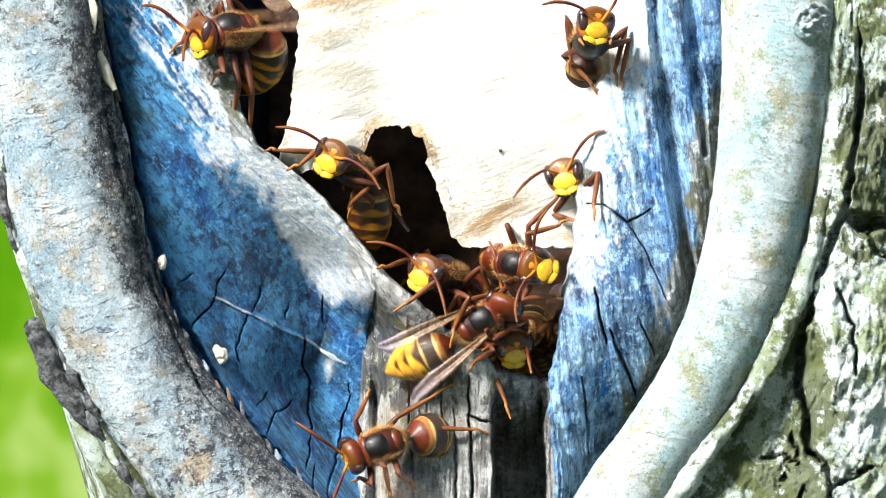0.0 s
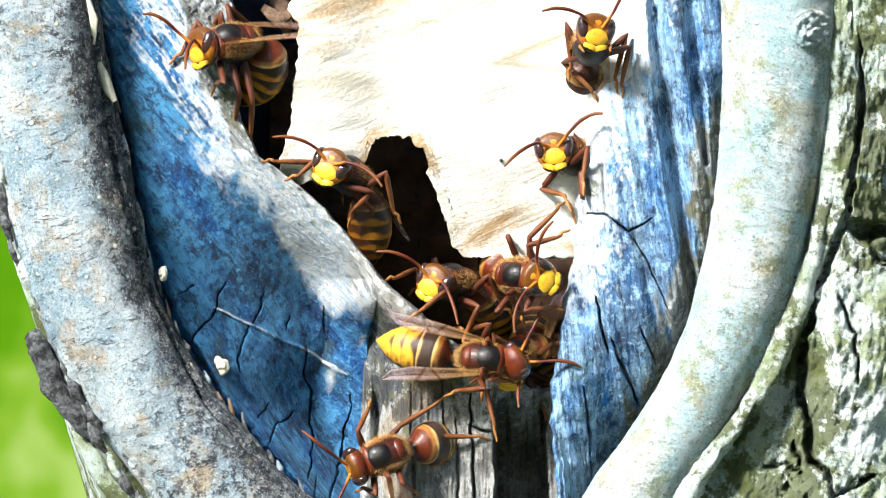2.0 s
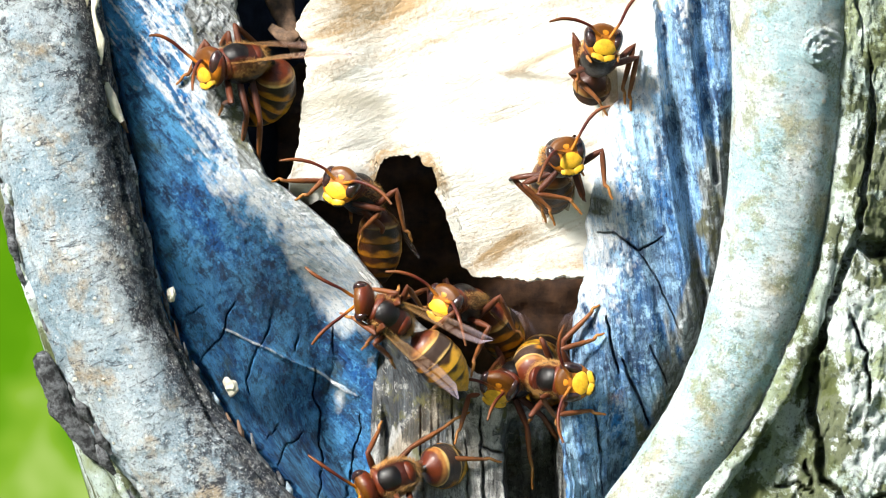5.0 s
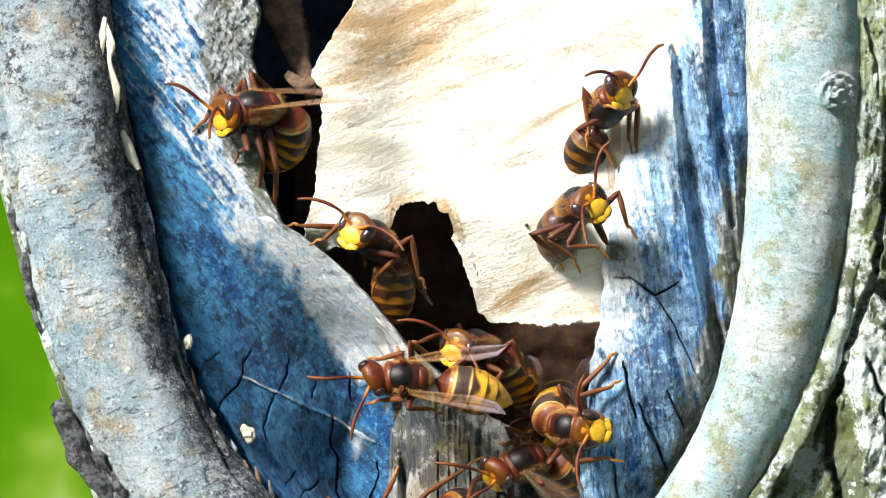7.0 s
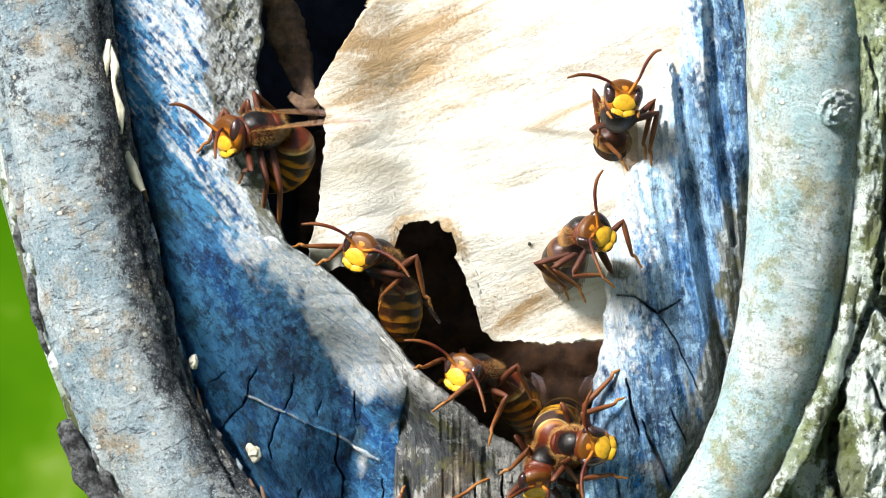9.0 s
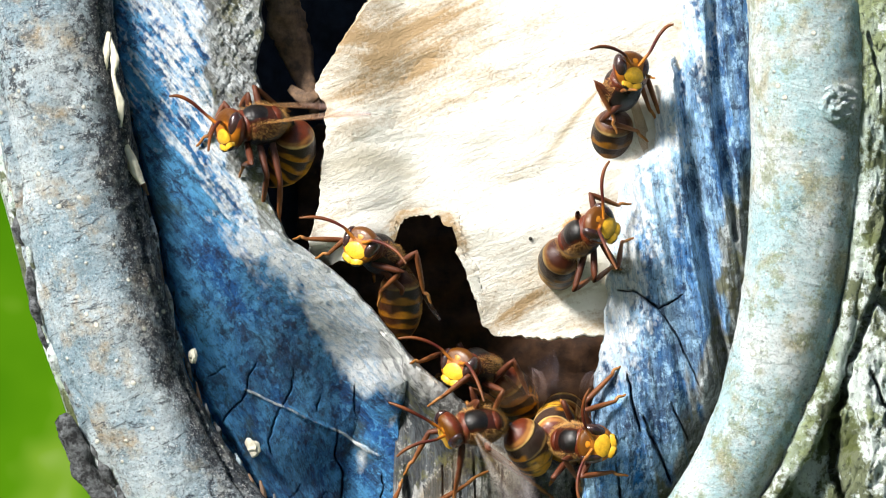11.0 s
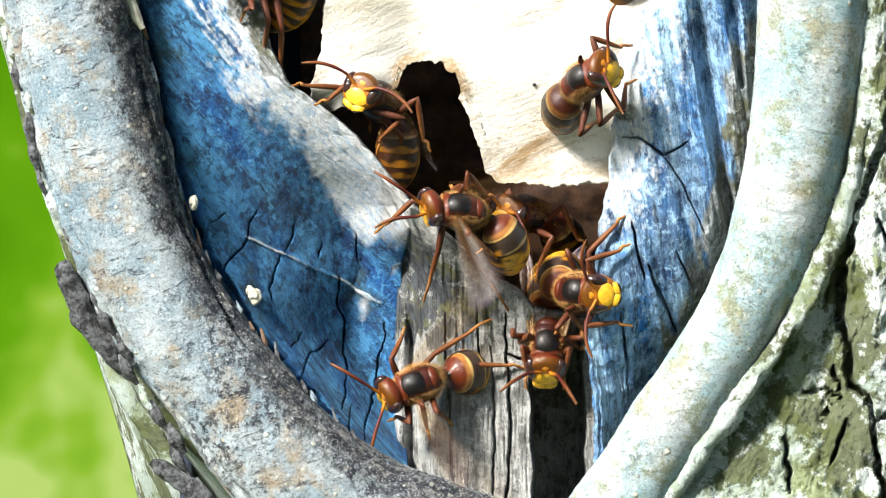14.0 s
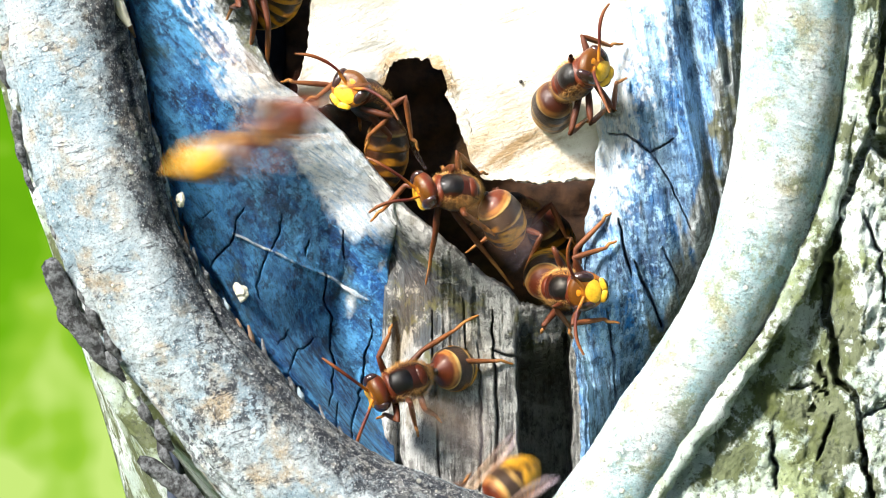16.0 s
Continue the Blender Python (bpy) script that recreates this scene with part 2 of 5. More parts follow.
    normal = n.bump(grit, 0.0003, 0.8, normal)
    return n.done(base, 0.75, normal)


def rough_bark():
    n = Nodes("old_bark")
    plates = n.noise(75, 6, 0.68, warp=0.8)
    fine = n.noise(850, 7, 0.8)
    base = n.mix(n.ramp(plates, (0.40, 0.0), (0.58, 1.0)), (0.32, 0.38, 0.19), (0.58, 0.69, 0.63))
    base = n.mix(n.ramp(n.noise(85, 7, 0.72, n.mapped((1, 1, 1), shift=(2, 5, 1))), (0.49, 0.0), (0.53, 0.95)), base, (0.84, 0.92, 0.90))
    base = n.mix(n.ramp(n.noise(70, 7, 0.72, n.mapped((1, 1, 1), shift=(7, 5, 3))), (0.50, 0.0), (0.54, 0.9)), base, (0.10, 0.12, 0.022))
    base = n.mix(n.ramp(fine, (0.55, 0.0), (0.63, 0.8)), base, (0.03, 0.034, 0.028))
    base = n.mix(n.ramp(n.noise(2600, 4, 0.75), (0.58, 0.0), (0.66, 0.5)), base, (0.05, 0.06, 0.05))
    normal = n.bump(fine, 0.0014, 1.0)
    normal = n.bump(plates, 0.003, 0.6, normal)
    return n.done(base, 0.85, normal)


def dark_bark():
    n = Nodes("dead_bark")
    fine = n.noise(800, 6, 0.7)
    base = n.mix(n.ramp(fine, (0.42, 0.0), (0.62, 1.0)), (0.018, 0.018, 0.02), (0.17, 0.18, 0.19))
    return n.done(base, 0.85, n.bump(fine, 0.001, 1.0))


def paper():
    """Chewed wood paper, laid in bowed sandy streaks of cream and tan."""
    n = Nodes("nest_paper")
    tone = n.tree.nodes.new("ShaderNodeAttribute")
    tone.attribute_name = "tone"
    tan = n.node("ShaderNodeSeparateColor", Color=tone.outputs["Color"]).outputs["Red"]
    streak = n.noise(80, 6, 0.6, n.mapped((0.28, 1, 1.3), (0, -20, 0)), 1.4)
    thin = n.noise(420, 5, 0.65, n.mapped((0.22, 1, 1.6), (0, -22, 0)), 0.8)
    sand = n.noise(1500, 5, 0.75)
    much = n.maths("ADD", n.maths("MULTIPLY", tan, 0.22), n.maths("ADD", streak, n.maths("MULTIPLY", n.maths("SUBTRACT", sand, 0.5), 0.30)))
    base = n.mix(n.ramp(much, (0.53, 0.0), (0.74, 0.95)), (0.76, 0.73, 0.66), (0.36, 0.235, 0.11))
    base = n.mix(n.ramp(thin, (0.56, 0.0), (0.72, 0.4)), base, (0.46, 0.35, 0.20))
    base = n.mix(n.ramp(sand, (0.58, 0.0), (0.68, 0.35)), base, (0.30, 0.22, 0.13))
    normal = n.bump(sand, 0.0004, 0.7)
    normal = n.bump(thin, 0.0004, 0.6, normal)
    return n.done(base, 0.92, normal)


def plain(name, colour, rough=0.7, other=None, scale=400):
    n = Nodes(name)
    f = n.noise(scale, 5, 0.65)
    c = n.mix(n.ramp(f, (0.35, 0.0), (0.65, 1.0)), colour, other or tuple(0.55 * x for x in colour))
    return n.done(c, rough, n.bump(f, 0.0006, 0.7))


LIP_LEFT = lip_bark("left_lip_bark", (0.68, 0.76, 0.80), (0.34, 0.47, 0.56), (0.010, 0.015, 0.028), (0.50, 0.36, 0.19), 0.17, 330, fleck=0.6)
LIP_RIGHT = lip_bark("right_lip_bark", (0.76, 0.82, 0.82), (0.48, 0.70, 0.75), (0.08, 0.14, 0.14), (0.46, 0.40, 0.20), 0.06, 300, 0.35, 0.7, 14, 0.5)
STRIP = lip_bark("rough_strip_bark", (0.72, 0.80, 0.82), (0.44, 0.56, 0.58), (0.05, 0.06, 0.06), (0.40, 0.38, 0.26), 0.10, 300, 0.9, 0.5, 14)
# The blues carry the colour of shade; the tone attribute paints the lit white.
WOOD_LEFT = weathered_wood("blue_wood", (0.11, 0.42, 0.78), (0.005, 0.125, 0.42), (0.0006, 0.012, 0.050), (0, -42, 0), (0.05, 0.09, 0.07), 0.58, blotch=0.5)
WOOD_RIGHT = weathered_wood("blue_ridged_wood", (0.44, 0.70, 0.95), (0.016, 0.20, 0.60), (0.001, 0.014, 0.06), (0, -7, 0), stain_at=0.66)
WOOD_LOW = weathered_wood("grey_wood", (0.60, 0.60, 0.58), (0.26, 0.25, 0.235), (0.060, 0.057, 0.055), (0, -2, 0), (0.15, 0.11, 0.05), 0.58, lines=0.7, mossy_dark=((0.085, 0.10, 0.115), (0.012, 0.014, 0.018), (0.42, 0.42, 0.40)))
BARK = rough_bark()
DEAD = dark_bark()
PAPER = paper()
COMB = plain("inner_paper", (0.11, 0.05, 0.022), 0.9, (0.03, 0.014, 0.008), 250)
# Near-black, so the darkness of the hollow sits in the wall's own colour.
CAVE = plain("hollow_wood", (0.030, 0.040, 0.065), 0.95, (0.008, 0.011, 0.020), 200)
CRUST = plain("brown_crust", (0.20, 0.12, 0.07), 0.85, (0.07, 0.045, 0.03), 600)
CREAM = plain("cream_crust", (0.78, 0.74, 0.60), 0.8, (0.60, 0.55, 0.42), 700)


def chitin(name, rough, coat, gloss=0.5):
    n = Nodes(name)
    a = n.tree.nodes.new("ShaderNodeAttribute")
    a.attribute_name = "paint"
    c = n.mix(n.ramp(n.noise(800, 5, 0.65), (0.46, 0.0), (0.68, 0.4)), a.outputs["Color"], (0.012, 0.005, 0.003))
    down = n.noise(4500, 4, 0.7)
    return n.done(c, n.maths("ADD", n.maths("MULTIPLY", down, 0.25), rough - 0.12), n.bump(down, 0.00012, 0.7), Coat_Weight=coat, Coat_Roughness=0.15, Specular_IOR_Level=gloss)


CHITIN = chitin("hornet_shell", 0.33, 0.08, 0.32)
LIMB = chitin("hornet_limb", 0.5, 0.05, 0.3)
EYE = chitin("hornet_eye", 0.16, 0.6)


def wing_film(name, share):
    n = Nodes(name)
    a = n.tree.nodes.new("ShaderNodeAttribute")
    a.attribute_name = "paint"
    n.done(a.outputs["Color"], 0.28)
    clear = n.tree.nodes.new("ShaderNodeBsdfTransparent")
    clear.inputs[0].default_value = (0.97, 0.88, 0.74, 1)
    both = n.tree.nodes.new("ShaderNodeMixShader")
    both.inputs[0].default_value = share
    out = n.tree.nodes["Material Output"]
    n.tree.links.new(clear.outputs[0], both.inputs[1])
    n.tree.links.new(n.bsdf.outputs[0], both.inputs[2])
    n.tree.links.new(both.outputs[0], out.inputs["Surface"])
    return n.mat


WING = wing_film("wing_film", 0.38)
WHIRR = wing_film("thin_wing_film", 0.09)


def meadow(name, glow):
    n = Nodes(name)
    height = n.node("ShaderNodeSeparateXYZ", Vector=n.place).outputs["Z"]
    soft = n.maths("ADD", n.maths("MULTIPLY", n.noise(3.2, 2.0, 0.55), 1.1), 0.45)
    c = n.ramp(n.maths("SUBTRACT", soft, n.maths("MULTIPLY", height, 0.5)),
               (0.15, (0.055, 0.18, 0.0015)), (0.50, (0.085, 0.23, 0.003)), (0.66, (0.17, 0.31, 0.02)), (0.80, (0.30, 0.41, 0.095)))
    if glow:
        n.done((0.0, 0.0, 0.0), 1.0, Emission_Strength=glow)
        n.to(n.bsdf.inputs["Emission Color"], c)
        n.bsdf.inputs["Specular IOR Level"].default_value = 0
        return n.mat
    return n.done(n.mix(n.noise(40, 5, 0.7), (0.03, 0.06, 0.012), (0.07, 0.11, 0.02)), 0.9, n.bump(n.noise(60, 5, 0.7), 0.02))


# ---------------------------------------------------------------- setting
def setting():
    a = 3000.0
    ground = part("ground", mesh_of("ground", np.array([(-a, -a, 0), (a, -a, 0), (a, a, 0), (-a, a, 0)]), np.array([(0, 1, 2, 3)])), meadow("grass", 0))
    tagged(ground, "sunny green meadow grass around the old tree", "ground", kind="structure")
    w = 30.0
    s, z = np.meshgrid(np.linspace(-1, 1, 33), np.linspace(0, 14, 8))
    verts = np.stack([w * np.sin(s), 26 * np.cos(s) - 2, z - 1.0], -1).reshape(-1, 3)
    # The far leaves are one self-glowing sheet, their brightness and blur painted in.
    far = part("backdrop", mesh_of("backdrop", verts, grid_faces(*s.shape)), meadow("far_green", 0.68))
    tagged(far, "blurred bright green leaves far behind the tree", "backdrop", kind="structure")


setting()

# ---------------------------------------------------------------- the tree
tree = thing("tree", "old grey tree with a healed wound around an open hollow", "tree", m=Matrix.Translation((0.0, 0.12, 0.0)))
TREE_IN = tree.matrix_world.inverted()


def of_tree(ob):
    ob.matrix_parent_inverse = TREE_IN
    return ob


def roll(name, path, material, relief, n=420, around=96, label="", lichen_shade=None):
    """A thick roll of bark along a path of (u, v, dep, radius in mm); relief gives millimetres at (along, angle)."""
    c = spline(path, n)
    mid, rad = PN(c[:, 0], c[:, 1], c[:, 2]), c[:, 3] / 1000
    along = np.gradient(mid, axis=0)
    along /= np.linalg.norm(along, axis=1)[:, None]
    front = np.array([0, -1.0, 0])
    side = np.cross(along, front)
    side /= np.linalg.norm(side, axis=1)[:, None]
    out = np.cross(side, along)
    ang = np.linspace(0, 2 * np.pi, around, endpoint=False)[None, :]
    way = np.cos(ang)[..., None] * side[:, None, :] + np.sin(ang)[..., None] * out[:, None, :]
    s = np.arange(n)[:, None] * np.ones_like(ang)
    r = rad[:, None] + relief(s, ang * np.ones_like(s), mid[:, None, :] + way * rad[:, None, None]) / 1000
    verts = mid[:, None, :] + way * r[..., None]
    faces = grid_faces(n, around, True).tolist() + [list(range(around))[::-1], [(n - 1) * around + i for i in range(around)]]
    me = mesh_of(name, verts.reshape(-1, 3), faces)
    if lichen_shade is not None:
        k = lichen_shade(c[:, 1][:, None] + 0 * ang, ang + 0 * s)
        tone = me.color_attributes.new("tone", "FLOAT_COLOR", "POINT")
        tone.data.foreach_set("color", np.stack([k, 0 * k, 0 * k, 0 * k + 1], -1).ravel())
    return of_tree(part(name, me, material, tree, label))


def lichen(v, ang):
    """Where black lichen and painted shade darken the right side of the left roll."""
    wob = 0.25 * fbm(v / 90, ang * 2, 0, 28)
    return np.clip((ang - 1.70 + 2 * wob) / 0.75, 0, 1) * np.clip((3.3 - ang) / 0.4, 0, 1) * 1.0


def left_relief(s, ang, p):
    x, y, z = (p[..., i] * 1000 for i in range(3))
    lumps = 1.1 * fbm(x / 14, y / 14, z / 14, 3) + 0.35 * fbm(x / 3, y / 3, z / 3, 7) + 0.22 * fbm(x / 0.9, y / 0.9, z / 0.9, 9, 3)
    wob = 0.07 * np.sin(z / 6.0) + 0.10 * fbm(z / 5, 0, 0, 2)
    seam = (np.exp(-((ang - 2.62 - wob) / 0.035) ** 2) + 1.3 * np.exp(-((ang - 0.50 - wob) / 0.05) ** 2) + np.exp(-((ang - 0.20 + wob) / 0.05) ** 2)) * (0.6 + 0.8 * (fbm(z / 9, 1, 0, 4) > -0.1))
    return lumps - 1.6 * seam


def right_relief(s, ang, p):
    x, y, z = (p[..., i] * 1000 for i in range(3))
    return 0.8 * fbm(x / 16, y / 16, z / 22, 13) + 0.22 * fbm(x / 2.5, y / 2.5, z / 1.6, 17) + 0.08 * fbm(x / 0.7, y / 0.7, z / 0.7, 19, 2)


LEFT_EDGE = [(150, -700), (170, -100), (188, 80), (245, 300), (293, 520), (345, 680), (440, 835), (594, 1006), (690, 1100), (800, 1180)]
RIGHT_EDGE = [(1290, -700), (1305, -100), (1316, 150), (1312, 380), (1290, 560), (1215, 780), (1125, 938), (1040, 1107), (980, 1220)]

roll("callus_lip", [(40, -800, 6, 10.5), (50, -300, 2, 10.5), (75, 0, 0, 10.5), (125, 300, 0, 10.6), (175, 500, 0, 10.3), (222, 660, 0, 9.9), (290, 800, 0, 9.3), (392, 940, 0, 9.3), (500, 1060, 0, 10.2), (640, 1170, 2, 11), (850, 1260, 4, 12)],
     LIP_LEFT, left_relief, label="pale bark roll with black flecks and tan patches", lichen_shade=lichen)
roll("callus_lip", [(1400, -800, 6, 10), (1412, -200, 2, 9.8), (1424, 100, 0, 9.7), (1419, 320, 0, 8.9), (1391, 520, 0, 8.0), (1341, 700, 0, 7.2), (1274, 830, 0, 6.5), (1192, 960, 0, 6.2), (1102, 1100, 1, 6.8), (1010, 1230, 3, 8.4), (850, 1330, 4, 11)],
     LIP_RIGHT, right_relief, label="smooth whitish bark roll with pale dots")


def strip_relief(s, ang, p):
    x, y, z = (p[..., i] * 1000 for i in range(3))
    return 0.9 * fbm(x / 3.2, y / 3, z / 5, 23) + 0.5 * fbm(x / 1.0, y / 1.0, z / 1.2, 27, 3)


for shift, wide, deep in ((0, 2.0, -1.5), (26, 1.7, -3.2), (-22, 1.3, -1.0)):
    roll("bark_strip", [(u + shift, v + shift * 0.5, deep, wide * (0.8 + 0.4 * (i % 2))) for i, (u, v) in enumerate(
        ((1520, -700), (1530, -100), (1532, 120), (1502, 330), (1464, 540), (1412, 700), (1338, 835), (1258, 945), (1165, 1080), (1060, 1230)))],
        BARK if shift > 0 else STRIP, strip_relief, 500, 26, "rough pale strip of bark beside the smooth roll")

LEFT_SPLITS = [
    (0.8, 1.6, [(390, 624), (358, 645)]), (1.1, 2.0, [(446, 618), (425, 668), (401, 708), (374, 737)]), (1.1, 2.0, [(510, 636), (505, 662), (494, 690)]),
    (1.1, 2.0, [(488, 694), (480, 722), (465, 756), (474, 780)]), (1.0, 1.4, [(560, 676), (547, 706)]), (1.0, 1.6, [(618, 660), (620, 712)]),
    (1.5, 3.2, [(592, 736), (586, 778), (596, 812), (597, 866), (602, 900), (594, 965)]), (1.2, 2.2, [(668, 818), (661, 872), (652, 930), (634, 990), (640, 1060)]),
    (1.0, 1.5, [(528, 832), (507, 860)]), (1.0, 1.5, [(568, 846), (538, 876), (520, 910)]), (1.1, 1.6, [(612, 960), (600, 1030), (620, 1080)])]


def left_wood():
    v = np.r_[np.linspace(-700, -60, 90)[:-1], np.linspace(-60, 1240, 640)]
    e = np.array(LEFT_EDGE, float)
    a = np.interp(v, e[:, 1], e[:, 0]) - 60
    rim = np.array([(440, -700), (452, -100), (456, 60), (452, 200), (470, 330), (505, 396), (565, 438), (622, 488), (672, 548), (704, 586), (722, 612), (720, 640), (710, 680), (702, 716), (702, 740), (705, 800), (708, 900), (710, 1100), (800, 1240)], float)
    b = np.interp(v, rim[:, 1], rim[:, 0]) + np.interp(v, [540, 590, 700, 740], [5, 1.2, 1.2, 4]) * fbm(v / 26, 0, 0, 21) + np.interp(v, [200, 300], [12, 0]) * fbm(v / 34, 0, 0, 25)
    t = np.linspace(0, 1, 320)[None, :]
    u = a[:, None] * (1 - t) + b[:, None] * t
    vv = v[:, None] * np.ones_like(t)
    turn = eased(v, [-700, 50, 220, 360, 500, 600, 670, 835, 1000, 1100, 1240], [190, 232, 322, 422, 522, 622, 640, 590, 690, 765, 880])[:, None]
    deep = eased(v, [-700, 50, 250, 300, 441, 520, 600, 660, 1000, 1240], [0, 0.5, 1.6, 2.4, 5.6, 10.8, 18.0, 21.5, 24.5, 25.0])[:, None]
    start = a[:, None] + 60
    dep = 1.0 + (deep - 1.0) * np.clip((u - start) / (turn - start), 0, 1) ** 0.85 - (deep - eased(v, [-700, 100, 250, 330, 450, 590, 612, 640, 655, 682, 716, 740, 800, 900], [1.9, 1.9, 0.6, 0.4, 1.2, 2.3, 3.0, 4.6, 7.4, 13.8, 19.5, 20.6, 22.2, 23.5], 12)[:, None]) * np.clip((u - turn + 40) / (b[:, None] - turn + 40), 0, 1) ** 1.3
    # long fibres run down along the rim
    across, down = 0.78 * u - 0.62 * vv, 0.62 * u + 0.78 * vv
    dep = dep + 0.7 * fbm(across / 90, down / 300, 0, 31) + 0.15 * fbm(across / 14, down / 120, 0, 33) + 0.10 * fbm(u / 7, vv / 7, 0, 35, 3) + 0.16 * np.clip((u - b[:, None] + 110) / 60, 0, 1) * fbm(u / 4.5, vv / 4.5, 0, 28, 3)
    ridge, _ = near_line(u, vv + 7 * fbm(u / 40, vv / 60, 0, 32), [(425, 668), (481, 689), (535, 713), (589, 738), (664, 783)])
    dep = dep - 0.35 * np.clip(1 - ridge / 6, 0, 1)
    dep = dep + 0.7 * cracks_depth(u, vv, LEFT_SPLITS)
    rough = np.clip((u - np.interp(v, [-700, 105, 255, 377, 420], [325, 340, 380, 446, 490])[:, None]) / 50, 0, 1) * np.clip((400 - vv) / 90, 0, 1)
    dep = dep + rough * (0.9 * fbm(across / 24, down / 70, 0, 39) + 0.5 * fbm(across / 7, down / 22, 0, 40, 3) + 0.16 * fbm(u / 3, vv / 3.5, 0, 29, 3)) + rough * 0.8 * np.abs(fbm((u + 0.5 * vv) / 20, (vv - 0.5 * u) / 70, 0, 24, 3))
    dep = dep + 2.5 * np.clip((t - 0.985) / 0.015, 0, 1) ** 2 + 5 * np.exp(-((u - start + 4 * fbm(vv / 20, 0, 0, 38)) / 11) ** 2)
    ob = of_tree(sheet("bare_wood", u, vv, dep, WOOD_LEFT, tree, 0.0003, "bare wood with its shade painted blue and its sunlit rim pale"))
    # Sunlit pale painted along the rim, beyond the blue shade of the left roll.
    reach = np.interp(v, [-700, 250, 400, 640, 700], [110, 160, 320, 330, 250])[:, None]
    sunlit_pale = np.clip((u - turn + reach) / np.interp(v, [300, 420], [370, 300])[:, None] + 0.35 * fbm(across / 18, down / 150, 0, 36) + 0.3 * fbm(across / 6, down / 50, 0, 30) + 0.35 * fbm(u / 5, vv / 6, 0, 34) + 0.45 * fbm(across / 5, down / 26, 0, 27), 0, 1) * np.clip((715 + 1.0 * (u - 640) - vv + 70 * fbm(u / 22, vv / 60, 0, 42)) / 170, 0, 1)
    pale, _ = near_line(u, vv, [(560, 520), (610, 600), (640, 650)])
    sunlit_pale = np.clip(sunlit_pale + 0.85 * np.exp(-(ridge / 3.2) ** 2) * np.clip(0.85 + 1.2 * fbm(u / 30, 0, 0, 44), 0, 1) + 0.45 * np.exp(-((u - 632) / 24) ** 2 - ((vv - 792) / 30) ** 2) + 0.5 * np.exp(-(pale / 30) ** 2) + 0.35 * np.clip(fbm(u / 30, vv / 30, 0, 37) - 0.25, 0, 1) * 2, 0, 1)
    moss = np.clip((u - np.interp(v, [-700, 105, 255, 377, 420], [325, 340, 380, 446, 490])[:, None] + 30 * fbm(u / 24, vv / 34, 0, 26)) / 40, 0, 1) * np.clip((430 - vv) / 40, 0, 1)
    grey = 0.75 * np.clip((u - b[:, None] + 46 + 60 * fbm(u / 24, vv / 24, 0, 22)) / 80, 0, 1) * np.clip((vv - 370) / 80, 0, 1) * np.clip((800 - vv) / 60, 0, 1)
    grey = np.clip(grey + 0.9 * np.exp(-((u - 700) / 44) ** 2 - ((vv - 600) / 48) ** 2), 0, 0.95)
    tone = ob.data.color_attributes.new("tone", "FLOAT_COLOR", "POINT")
    tone.data.foreach_set("color", np.stack([sunlit_pale, moss, grey, 0 * sunlit_pale + 1], -1).ravel())


